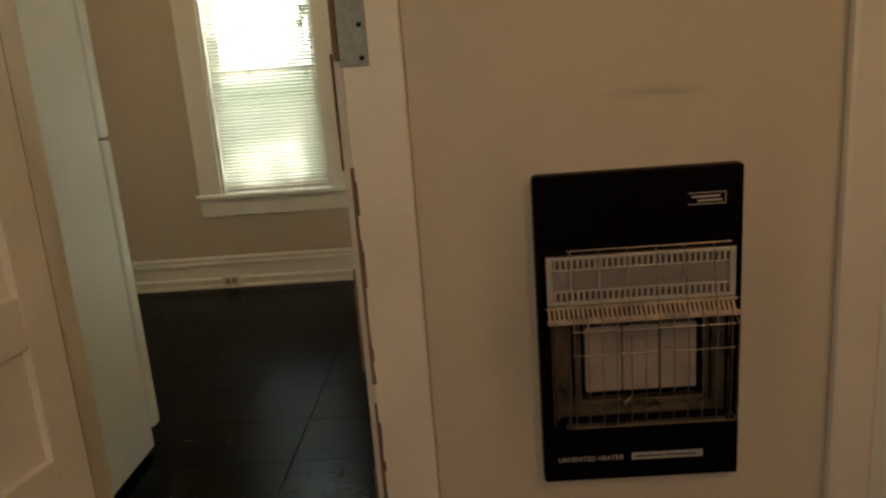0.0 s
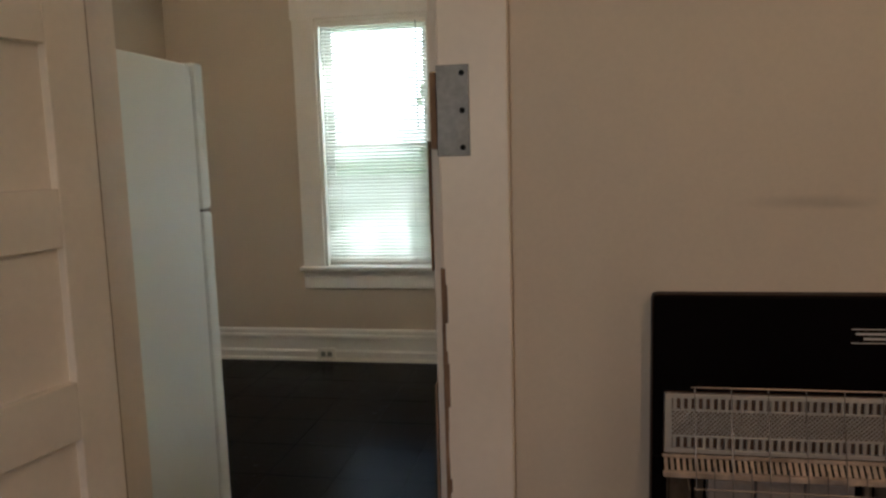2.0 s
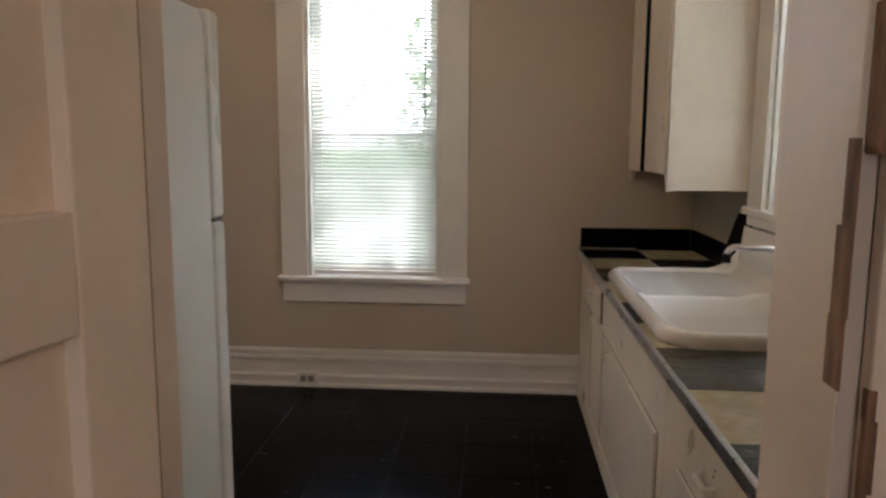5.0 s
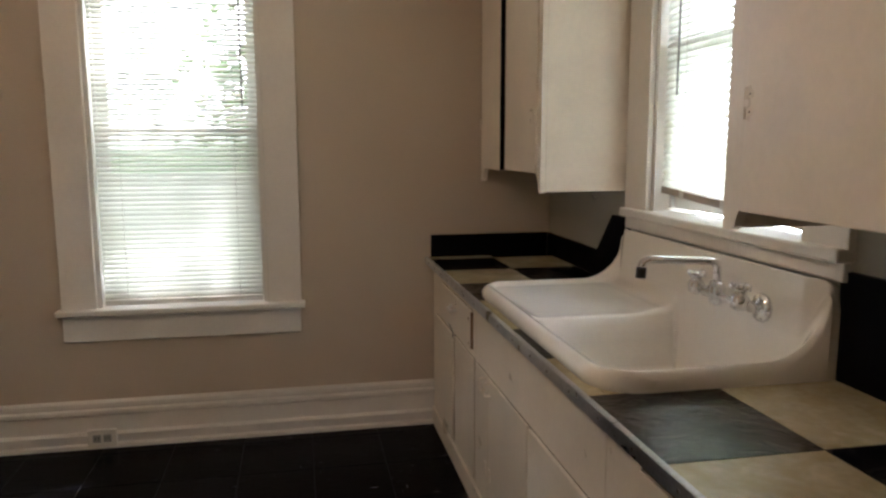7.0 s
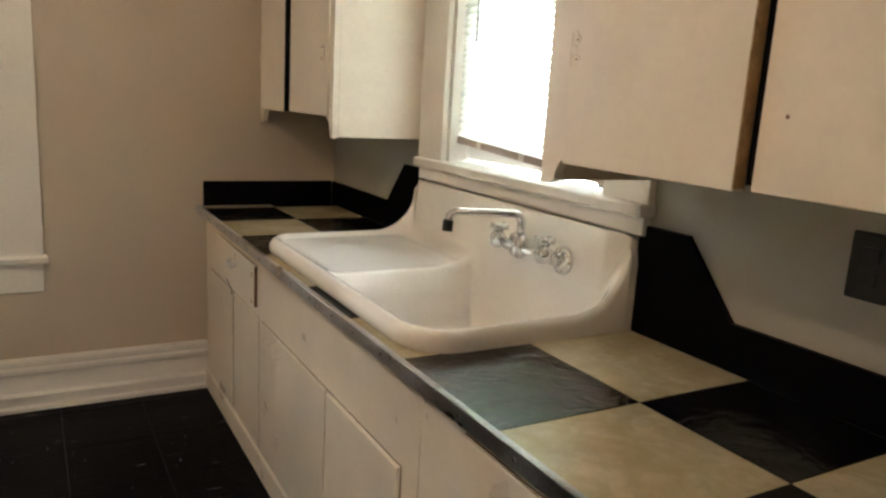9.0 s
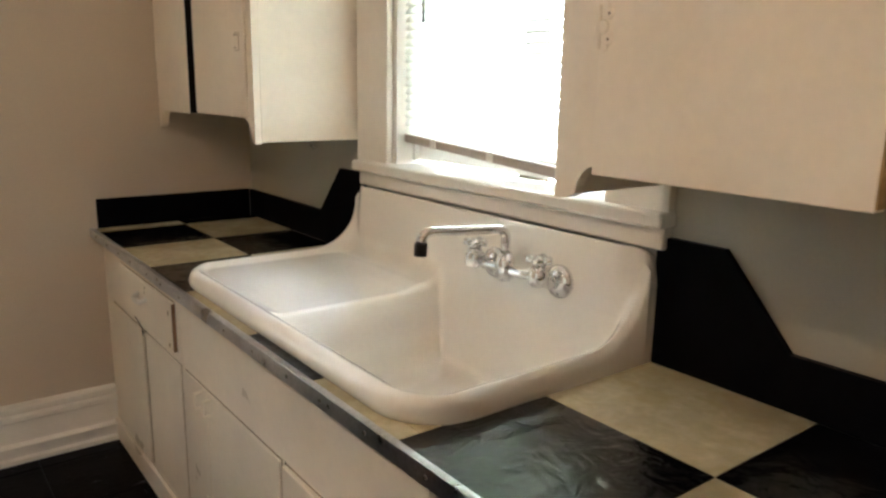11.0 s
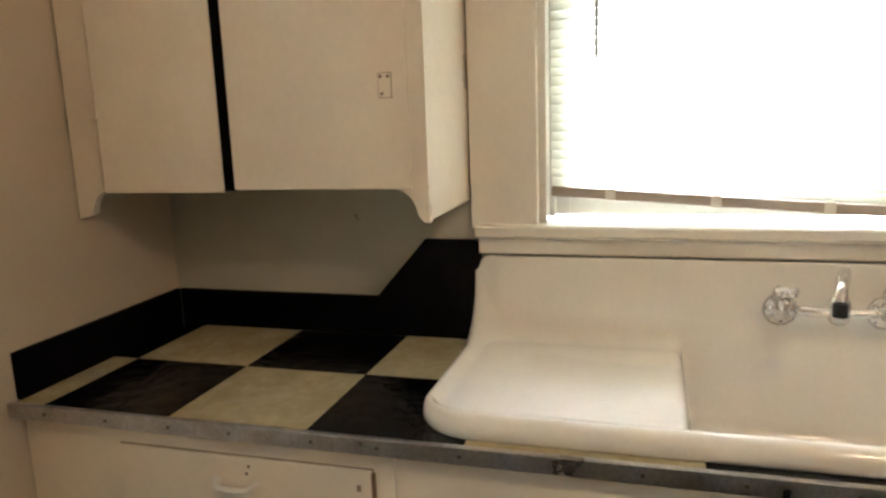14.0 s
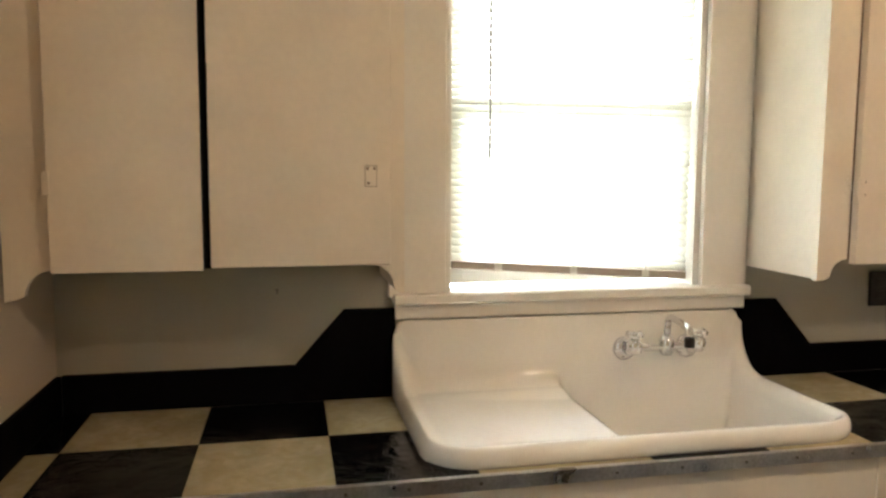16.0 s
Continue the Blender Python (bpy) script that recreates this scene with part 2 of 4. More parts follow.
def translucent(name, color, through_color, share):
    m = bpy.data.materials.new(name)
    m.use_nodes = True
    nt = m.node_tree
    p = nt.nodes["Principled BSDF"]
    info = nt.nodes.new("ShaderNodeObjectInfo")
    r = nt.nodes.new("ShaderNodeMapRange")
    r.inputs["To Min"].default_value, r.inputs["To Max"].default_value = 0.88, 1.05
    nt.links.new(info.outputs["Random"], r.inputs["Value"])
    s = nt.nodes.new("ShaderNodeVectorMath")
    s.operation = "SCALE"
    s.inputs[0].default_value = color
    nt.links.new(r.outputs[0], s.inputs["Scale"])
    nt.links.new(s.outputs[0], p.inputs["Base Color"])
    p.inputs["Roughness"].default_value = 0.45
    t = nt.nodes.new("ShaderNodeBsdfTranslucent")
    t.inputs["Color"].default_value = (*through_color, 1)
    mix = nt.nodes.new("ShaderNodeMixShader")
    mix.inputs[0].default_value = share
    nt.links.new(p.outputs[0], mix.inputs[1])
    nt.links.new(t.outputs[0], mix.inputs[2])
    nt.links.new(mix.outputs[0], nt.nodes["Material Output"].inputs["Surface"])
    return m


M_SLAT = translucent("white_vinyl_slat", (0.82, 0.82, 0.78), (0.92, 0.92, 0.86), 0.55)
M_LEAF = translucent("green_leaf", (0.07, 0.13, 0.03), (0.16, 0.30, 0.05), 0.5)



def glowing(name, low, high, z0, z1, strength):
    """A glowing sheet for the bright distance, its haze painted paler towards the top."""
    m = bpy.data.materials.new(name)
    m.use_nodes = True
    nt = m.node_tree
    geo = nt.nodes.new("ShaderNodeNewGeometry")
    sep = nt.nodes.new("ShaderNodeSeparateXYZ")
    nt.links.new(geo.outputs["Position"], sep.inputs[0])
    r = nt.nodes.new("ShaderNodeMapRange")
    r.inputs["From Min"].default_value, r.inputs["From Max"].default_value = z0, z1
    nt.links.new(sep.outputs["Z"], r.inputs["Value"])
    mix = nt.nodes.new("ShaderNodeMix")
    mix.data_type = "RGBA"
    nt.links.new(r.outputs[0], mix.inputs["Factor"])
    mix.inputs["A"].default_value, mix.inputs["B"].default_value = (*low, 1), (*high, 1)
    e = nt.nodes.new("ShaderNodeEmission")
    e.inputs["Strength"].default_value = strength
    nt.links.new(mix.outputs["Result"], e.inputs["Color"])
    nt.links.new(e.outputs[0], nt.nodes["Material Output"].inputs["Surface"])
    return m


M_HAZE_N = glowing("north_glow_sheet", (0.05, 0.085, 0.03), (1.0, 1.0, 0.97), 0.8, 3.6, 4.2)
M_HAZE_E = glowing("east_glow_sheet", (0.85, 0.92, 0.82), (0.95, 1.0, 1.0), -0.6, 4.5, 6.0)

M_GLASS = bpy.data.materials.new("window_glass")
M_GLASS.use_nodes = True
gp = M_GLASS.node_tree.nodes["Principled BSDF"]
gp.inputs["Base Color"].default_value = (0.96, 0.98, 0.97, 1)
gp.inputs["Transmission Weight"].default_value = 1.0
gp.inputs["Roughness"].default_value = 0.0
gp.inputs["IOR"].default_value = 1.05

# ---- building helpers ----


def finish(name, bm, mat, parent=None, label="", smooth=False):
    bmesh.ops.recalc_face_normals(bm, faces=bm.faces)
    me = bpy.data.meshes.new(name)
    bm.to_mesh(me)
    bm.free()
    me.materials.append(mat)
    if smooth:
        for f in me.polygons:
            f.use_smooth = True
    ob = new(name, me)
    if parent is not None:
        ob.parent = parent
    if label:
        tagged(ob, label)
    return ob


def part(name, bm, mat, parent, label="", smooth=False):
    return finish(name, bm, mat, parent, label, smooth)


def add_box(bm, a, b, bevel=0.0, m=None):
    """A box from corner a to corner b, with its edges rounded by bevel."""
    lo = [min(p, q) for p, q in zip(a, b)]
    hi = [max(p, q) for p, q in zip(a, b)]
    made = bmesh.ops.create_cube(bm, size=1.0)["verts"]
    for v in made:
        v.co = Vector([l + (c + 0.5) * (h - l) for c, l, h in zip(v.co, lo, hi)])
        if m is not None:
            v.co = m @ v.co
    if bevel:
        edges = list({e for v in made for e in v.link_edges})
        bmesh.ops.bevel(bm, geom=edges, offset=bevel, segments=2, affect="EDGES", profile=0.5)
    return bm


def boxes(*specs, bevel=0.0):
    bm = bmesh.new()
    for a, b in specs:
        add_box(bm, a, b, bevel)
    return bm


def add_tube(bm, points, radius, sides=10, radii=None):
    """A round bar along the points."""
    pts = [Vector(p) for p in points]
    rings = []
    for i, p in enumerate(pts):
        d = (pts[min(i + 1, len(pts) - 1)] - pts[max(i - 1, 0)]).normalized()
        u = d.orthogonal().normalized() if i == 0 else (rings_u - d * rings_u.dot(d)).normalized()
        rings_u = u
        w = d.cross(u)
        r = radii[i] if radii else radius
        rings.append([bm.verts.new(p + (u * math.cos(k * math.tau / sides) + w * math.sin(k * math.tau / sides)) * r) for k in range(sides)])
    for a, b in zip(rings, rings[1:]):
        for k in range(sides):
            bm.faces.new((a[k], a[(k + 1) % sides], b[(k + 1) % sides], b[k]))
    bm.faces.new(rings[0][::-1])
    bm.faces.new(rings[-1])
    return bm


def tube(points, radius, sides=10, radii=None):
    return add_tube(bmesh.new(), points, radius, sides, radii)


def prism(outline, axis, lo, hi, bevel=0.0):
    """An outline in the two other axes, drawn out along axis from lo to hi."""
    bm = bmesh.new()

    def place(u, v, w):
        return {"x": (w, u, v), "y": (u, w, v), "z": (u, v, w)}[axis]

    a = [bm.verts.new(place(u, v, lo)) for u, v in outline]
    b = [bm.verts.new(place(u, v, hi)) for u, v in outline]
    n = len(outline)
    for i in range(n):
        bm.faces.new((a[i], a[(i + 1) % n], b[(i + 1) % n], b[i]))
    bm.faces.new(a[::-1])
    bm.faces.new(b)
    if bevel:
        bmesh.ops.recalc_face_normals(bm, faces=bm.faces)
        bmesh.ops.bevel(bm, geom=[e for e in bm.edges], offset=bevel, segments=2, affect="EDGES", profile=0.5)
    return bm


def empty(name, at, label, category, group="", kind=""):
    ob = new(name)
    ob.location = at
    return tagged(ob, label, category, group, kind)


def under(ob, parent):
    """Hangs ob under parent where it stands."""
    ob.parent = parent
    ob.matrix_parent_inverse = Matrix.Translation(parent.location).inverted()
    return ob


def structure(name, bm, mat, label, category):
    return tagged(finish(name, bm, mat), label, category, kind="structure")


def text_mesh(words, size, depth=0.0004):
    cu = bpy.data.curves.new("lettering", "FONT")
    cu.body, cu.size, cu.extrude, cu.align_x, cu.align_y = words, size, depth, "CENTER", "CENTER"
    ob = bpy.data.objects.new("lettering_source", cu)
    scene.collection.objects.link(ob)
    me = bpy.data.meshes.new_from_object(ob.evaluated_get(bpy.context.evaluated_depsgraph_get()))
    bpy.data.objects.remove(ob)
    return me


# ---- the shell of the two rooms ----
CEIL = 2.75
WN = (-2.075, -1.345, 0.62, 2.20)    # north window opening: x from, x to, z from, z to
WE = (-1.855, -1.045, 1.105, 2.20)   # east window opening: y from, y to, z from, z to
DX0, DX1, DTOP = -1.448, -0.70, 2.05  # doorway
YK, YH = -3.10, -3.28                # two faces of the partition
HX0, HX1, HZ0, HZ1 = -0.346, 0.070, 0.426, 1.102   # gas heater, its cabinet let into the partition
RX0, RX1, RZ0, RZ1, RY = HX0 + 0.004, HX1 - 0.004, HZ0 + 0.004, HZ1 - 0.004, YH + 0.078

structure("wall_north", boxes(((-3.25, 0, 0), (WN[0], 0.16, CEIL)), ((WN[1], 0, 0), (0.16, 0.16, CEIL)),
                              ((WN[0], 0, 0), (WN[1], 0.16, WN[2])), ((WN[0], 0, WN[3]), (WN[1], 0.16, CEIL))), M_WALL, "beige painted plaster wall with a tall window", "wall")
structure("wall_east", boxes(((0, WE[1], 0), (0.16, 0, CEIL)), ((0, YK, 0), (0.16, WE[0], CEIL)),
                             ((0, WE[0], 0), (0.16, WE[1], WE[2])), ((0, WE[0], WE[3]), (0.16, WE[1], CEIL))), M_WALL_SINK, "beige plaster wall behind the sink, painted in cool shade", "wall")
structure("wall_west", boxes(((-3.25, YK, 0), (-3.1, 0, CEIL))), M_WALL, "plain beige painted kitchen wall", "wall")
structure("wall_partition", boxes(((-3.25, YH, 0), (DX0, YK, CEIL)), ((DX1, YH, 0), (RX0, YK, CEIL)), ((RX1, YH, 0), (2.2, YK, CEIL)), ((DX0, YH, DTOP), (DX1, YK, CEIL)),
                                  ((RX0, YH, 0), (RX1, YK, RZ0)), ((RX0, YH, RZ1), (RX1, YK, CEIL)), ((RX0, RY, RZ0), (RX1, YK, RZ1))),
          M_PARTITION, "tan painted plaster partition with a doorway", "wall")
# unseen wall; its opening is made up for the fill light
structure("wall_back", boxes(((-3.25, -6.6, 0), (-1.5, -6.45, CEIL)), ((-0.5, -6.6, 0), (2.2, -6.45, CEIL)),
                             ((-1.5, -6.6, 0), (-0.5, -6.45, 0.8)), ((-1.5, -6.6, 2.4), (-0.5, -6.45, CEIL))), M_WALL, "plain tan wall, its opening added to let light in", "wall")
structure("wall_side_west", boxes(((-3.25, -6.45, 0), (-3.1, YH, CEIL))), M_WALL, "plain tan painted wall", "wall")
structure("wall_side_east", boxes(((2.15, -6.45, 0), (2.3, YH, CEIL))), M_WALL, "plain tan painted wall", "wall")
structure("ceiling", boxes(((-3.25, -6.6, CEIL), (2.3, 0.16, CEIL + 0.12))), M_CEIL, "plain off-white painted ceiling", "ceiling")
floor_kitchen = structure("floor", boxes(((-3.1, YK, -0.06), (0, 0, -0.004))), M_JOINT, "black painted tile floor, glossy and scuffed", "floor")
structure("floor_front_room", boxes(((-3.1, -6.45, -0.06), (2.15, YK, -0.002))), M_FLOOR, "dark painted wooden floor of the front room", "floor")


def baseboard_profile(h):
    return [(0, 0), (-0.040, 0), (-0.040, 0.016), (-0.030, 0.024), (-0.030, 0.050), (-0.042, 0.055), (-0.042, 0.066), (-0.020, 0.074),
            (-0.020, h - 0.066), (-0.036, h - 0.056), (-0.036, h - 0.040), (-0.024, h - 0.034), (-0.028, h - 0.022), (-0.028, h - 0.008), (-0.012, h - 0.002), (0, h)]


bm = bmesh.new()
n_prof = [(y, z) for y, z in baseboard_profile(0.215)]
a = [bm.verts.new((-3.1, y - 0.0, z)) for y, z in n_prof]
b = [bm.verts.new((-0.577, y - 0.0, z)) for y, z in n_prof]
for i in range(len(a)):
    j = (i + 1) % len(a)
    bm.faces.new((a[i], a[j], b[j], b[i]))
bm.faces.new(a)
bm.faces.new(b[::-1])
structure("baseboard", bm, M_TRIM, "tall moulded off-white wooden baseboard", "baseboard")


# ---- windows ----
def moulded_casing(name, parent, a, b):
    return part(name, boxes((a, b), bevel=0.004), M_TRIM, parent)


def build_window(name, label, turn, w, z0, z1, meet, casing_l, casing_r):
    """A double-hung window, drawn as if its wall's room face lay at y = 0 with the room at y < 0 and the middle at x = 0."""
    root = new(name)
    root.matrix_world = turn
    tagged(root, label, "window", kind="structure")
    h = w / 2
    P = lambda n, *s, mat=M_TRIM, bevel=0.003, lab="": part(n, boxes(*s, bevel=bevel), mat, root, lab)
    P("casing", ((-h - casing_l, -0.022, z0), (-h, 0.0, z1)))
    P("casing", ((h, -0.022, z0), (h + casing_r, 0.0, z1)))
    P("head_casing", ((-h - casing_l - 0.01, -0.026, z1), (h + casing_r + 0.01, 0.0, z1 + 0.15)))
    P("window_frame", ((-h, 0.0, z0), (-h + 0.018, 0.16, z1)), ((h - 0.018, 0.0, z0), (h, 0.16, z1)), ((-h + 0.018, 0.0, z1 - 0.018), (h - 0.018, 0.16, z1)), bevel=0)
    P("window_stop", ((-h + 0.018, 0.055, z0 + 0.02), (-h + 0.032, 0.072, z1 - 0.02)))
    P("window_stop", ((h - 0.032, 0.055, z0 + 0.02), (h - 0.018, 0.072, z1 - 0.02)))
    g = h - 0.022
    for sash, y, lo, hi in (("lower_sash", 0.075, z0 + 0.022, meet + 0.02), ("upper_sash", 0.112, meet - 0.02, z1 - 0.02)):
        s = part(sash, boxes(((-g, y, lo), (-g + 0.045, y + 0.033, hi)), ((g - 0.045, y, lo), (g, y + 0.033, hi)),
                             ((-g + 0.045, y, lo), (g - 0.045, y + 0.033, lo + (0.06 if sash[0] == "l" else 0.035))), ((-g + 0.045, y, hi - 0.035), (g - 0.045, y + 0.033, hi)), bevel=0.002), M_TRIM, root)
        pane = part("pane", boxes(((-g + 0.04, y + 0.014, lo + 0.03), (g - 0.04, y + 0.018, hi - 0.03))), M_GLASS, s, "clear window glass")
        pane.visible_shadow = False
    return root


def build_blind(name, label, turn, w, top, bottom_l, bottom_r, tilt, pitch, wand_x):
    """A slatted blind in its opening, its middle at x = 0, hanging at y = 0.03."""
    root = new(name)
    root.matrix_world = turn
    tagged(root, label, "window blind", group="window blinds")
    h = w / 2
    part("headrail", boxes(((-h, 0.012, top - 0.028), (h, 0.046, top), ), bevel=0.002), M_TRIM, root)
    bm = bmesh.new()
    pts = []
    for i in range(5):
        s = -1 + i * 0.5
        c = 0.0025 * (1 - s * s)
        y, z = s * 0.0125, c
        ca, sa = math.cos(tilt), math.sin(tilt)
        pts.append((y * ca - z * sa, y * sa + z * ca))
    rows = [[bm.verts.new((x, y, z + dz)) for y, z in pts] for x in (-h + 0.004, h - 0.004) for dz in (0.0, 0.0007)]
    for i in range(4):
        bm.faces.new((rows[0][i], rows[0][i + 1], rows[2][i + 1], rows[2][i]))
        bm.faces.new((rows[1][i], rows[3][i], rows[3][i + 1], rows[1][i + 1]))
    for i, k in ((0, 1), (4, 4)):
        bm.faces.new((rows[0][i], rows[2][i], rows[3][i], rows[1][i]))
    first = part("slat", bm, M_SLAT, root, smooth=True)
    rng = random.Random(5)
    loose = {("window_blind_tall", k) for k in (44, 45, 46, 47, 48, 49, 50, 51, 52, 53, 54, 55, 56)}
    count = int((top - 0.04 - max(bottom_l, bottom_r)) / pitch)
    lean = math.atan2(bottom_l - bottom_r, w)
    for i in range(count):
        ob = first if i == 0 else new("slat", first.data)
        ob.parent = root
        z = top - 0.04 - i * pitch
        share = max(0.0, (i - count + 14) / 14.0)
        dz = -share * max(0.0, (max(bottom_l, bottom_r) - min(bottom_l, bottom_r))) / 2
        ob.matrix_local = Matrix.Translation((rng.uniform(-0.001, 0.001), 0.03, z + dz)) @ Euler((rng.uniform(-0.05, 0.05) + (0.22 if (name, i) in loose else 0.0), lean * share, 0)).to_matrix().to_4x4()
    mid = (bottom_l + bottom_r) / 2
    rail = part("bottom_rail", boxes(((-h + 0.004, 0.02, -0.012), (h - 0.004, 0.042, 0.012)), bevel=0.003), M_RAIL if name == "window_blind_sink" else M_TRIM, root)
    rail.matrix_local = Matrix.Translation((0, 0, mid)) @ Euler((0, lean, 0)).to_matrix().to_4x4()
    for x in (-h * 0.62, 0.0, h * 0.62) if name == "window_blind_sink" else (-h * 0.7, h * 0.7):
        part("ladder_cord", tube([(x, 0.017, top - 0.03), (x, 0.017, mid - math.tan(lean) * x - 0.014)], 0.0011, 5), M_CORD, root)
        if name == "window_blind_sink":
            clip = part("rail_clip", boxes(((x - 0.012, 0.0165, -0.014), (x + 0.012, 0.0195, 0.014)), bevel=0.001), M_CORD, root)
            clip.location = (0, 0, mid - math.tan(lean) * x)
    part("tilt_wand", tube([(wand_x, 0.008, top - 0.02), (wand_x + 0.002, 0.006, 1.5)], 0.0035, 8), M_GASKET, root)
    return root


WCX = (WN[0] + WN[1]) / 2
WCY = (WE[0] + WE[1]) / 2
T_N = Matrix.Translation((WCX, 0, 0))
T_E = Matrix.Translation((0, WCY, 0)) @ Matrix.Rotation(-math.pi / 2, 4, "Z")
w1 = build_window("window_1", "tall white painted double-hung wooden window", T_N, WN[1] - WN[0], WN[2], WN[3], 1.40, 0.145, 0.150)
part("window_sill", boxes(((-0.53, -0.055, 0.605), (0.53, 0.07, 0.632)), bevel=0.006), M_TRIM, w1)
part("apron", boxes(((-0.51, -0.02, 0.487), (0.51, 0.0, 0.605)), bevel=0.003), M_TRIM, w1)
w2 = build_window("window_2", "white painted double-hung window over the sink", T_E, WE[1] - WE[0], WE[2], WE[3], 1.66, 0.165, 0.155)
part("window_sill", boxes(((-0.557, -0.05, 1.086), (0.563, 0.07, 1.116)), bevel=0.006), M_TRIM, w2)
part("apron", boxes(((-0.552, -0.026, 1.042), (0.556, 0.0, 1.086)), bevel=0.004), M_TRIM, w2)
build_blind("window_blind_tall", "white slatted blind lowered over the tall window", T_N, 0.69, 2.18, 0.648, 0.648, radians(45), 0.0215, 0.28)
build_blind("window_blind_sink", "white slatted blind hanging crooked over the sink", T_E, 0.765, 2.18, 1.192, 1.142, radians(56), 0.0215, -0.272)

# ceiling lamp of the kitchen: a plain shallow glass bowl
lamp = empty("ceiling_lamp", (-2.05, -2.15, CEIL), "shallow white glass ceiling lamp, switched on", "ceiling lamp", group="ceiling lamps")
part("canopy", tube([(0, 0, 0), (0, 0, -0.02), (0, 0, -0.035)], 0.07, 24, radii=[0.075, 0.07, 0.03]), M_TRIM, lamp, smooth=True)
part("stem", tube([(0, 0, -0.03), (0, 0, -0.12)], 0.012, 12), M_TRIM, lamp)
part("shade", tube([(0, 0, -0.11), (0, 0, -0.13), (0, 0, -0.17), (0, 0, -0.20)], 0.12, 32, radii=[0.05, 0.10, 0.13, 0.14]), M_SLAT, lamp, smooth=True)
copy_thing(lamp, Matrix.Translation((0.75, -5.25, CEIL)))

# ---- doorway: jambs, casings, lock plate ----
jamb = new("door_frame_1")
tagged(jamb, "cream painted door frame with chipped bare edges", "door frame", kind="structure")
part("jamb", boxes(((DX1 - 0.001, YH + 0.002, 0), (DX1 - 0.022, YK - 0.002, DTOP)), bevel=0.002), M_CASING, jamb)
part("jamb", boxes(((DX0 + 0.001, YH + 0.002, 0), (DX0 + 0.022, YK - 0.002, DTOP)), bevel=0.002), M_CASING, jamb)
part("head_jamb", boxes(((DX0 + 0.022, YH + 0.002, DTOP - 0.022), (DX1 - 0.022, YK - 0.002, DTOP)), bevel=0.002), M_CASING, jamb)
for yy, s in ((YH, -1), (YK, 1)):
    part("casing", boxes(((DX1 - 0.004, yy, 0), (DX1 + (0.117 if s < 0 else 0.07), yy + s * 0.022, DTOP + 0.115)), bevel=0.004), M_CASING, jamb)
    part("casing", boxes(((DX0 + 0.004, yy, 0), (DX0 - 0.117, yy + s * 0.022, DTOP + 0.115)), bevel=0.004), M_CASING, jamb)
    part("head_casing", boxes(((DX0 + 0.004, yy, DTOP - 0.004), (DX1 - 0.004, yy + s * 0.022, DTOP + 0.115)), bevel=0.004), M_CASING, jamb)
# chipped strip where the paint has gone from the edge of the jamb
bm = bmesh.new()
rng = random.Random(3)
z = 0.02
while z < 1.30:
    dz = rng.uniform(0.02, 0.09)
    if rng.random() < 0.72:
        dep = rng.uniform(0.006, 0.028)
        add_box(bm, (DX1 - 0.0255, YH - 0.010 + rng.uniform(0, 0.004), z), (DX1 - 0.0225, YH + dep, z + dz), 0.001)
    z += dz
z = 0.0
while z < 1.13:
    dz = rng.uniform(0.012, 0.06)
    if rng.random() < 0.85:
        add_box(bm, (DX1 - 0.0062, YH - 0.0236, z), (DX1 - 0.0010 + rng.uniform(0.0, 0.007), YH - 0.012 + rng.uniform(-0.006, 0.008), z + dz), 0.0008)
    z += dz
part("bare_edge", bm, M_BARE, jamb, "bare brown wood where paint has chipped off")
plate = empty("lock_plate", (-0.675, YH - 0.022, 1.417), "grey metal lock plate with screw holes on the casing", "lock plate")
pl = part("plate", boxes(((-0.030, -0.004, -0.076), (0.026, 0.0, 0.076)), bevel=0.0012), M_GALV, plate)
part("plate_return", boxes(((-0.041, -0.007, -0.064), (-0.0305, 0.03, 0.066)), bevel=0.003), M_BARE, plate, "dark worn return of the plate")
for zz in (-0.062, 0.0, 0.062):
    part("screw", tube([(0.014, -0.0035, zz), (0.014, -0.0052, zz)], 0.005, 12), M_DARK, plate)

# open five-panel door beside the doorway
door = empty("panel_door", (-1.412, -3.266, 0.012), "cream painted five-panel wooden door standing open", "door")
door.rotation_euler = (0, 0, radians(-103))
DW, DH, DT = 0.64, 2.02, 0.044
levels = [0.0, 0.20, 0.452, 0.565, 0.817, 0.93, 1.182, 1.29, 1.545, 1.655, 1.91, DH]
part("stile", boxes(((0.0, 0, 0), (0.092, DT, DH)), bevel=0.003), M_DOOR, door)
part("stile", boxes(((DW - 0.092, 0, 0), (DW, DT, DH)), bevel=0.003), M_DOOR, door)
for lo, hi in zip(levels[0::2], levels[1::2]):
    part("rail", boxes(((0.092, 0, lo), (DW - 0.092, DT, hi)), bevel=0.003), M_DOOR, door)
for lo, hi in zip(levels[1::2], levels[2::2]):
    part("panel", boxes(((0.092, 0.019, lo), (DW - 0.092, DT - 0.019, hi))), M_DOOR, door)
# the shaded gap between door and jamb, painted as a brown strip
part("hinge_edge", boxes(((-0.006, 0.004, 0.0), (-0.0006, DT - 0.004, DH)), bevel=0.001), M_SEAM, door, "thin brown strip for the shade in the hinge gap")
for zz in (0.25, 1.75):
    part("hinge", tube([(-0.004, DT + 0.003, zz), (-0.004, DT + 0.003, zz + 0.09)], 0.006, 10), M_GALV, door)

# a second door frame on the tan wall, past the heater
frame2 = new("door_frame_2")
tagged(frame2, "tan painted door frame with a closed pale door", "door frame", kind="structure")
part("casing", boxes(((0.266, YH, 0), (0.362, YH - 0.030, 2.15)), bevel=0.012), M_CASING, frame2)
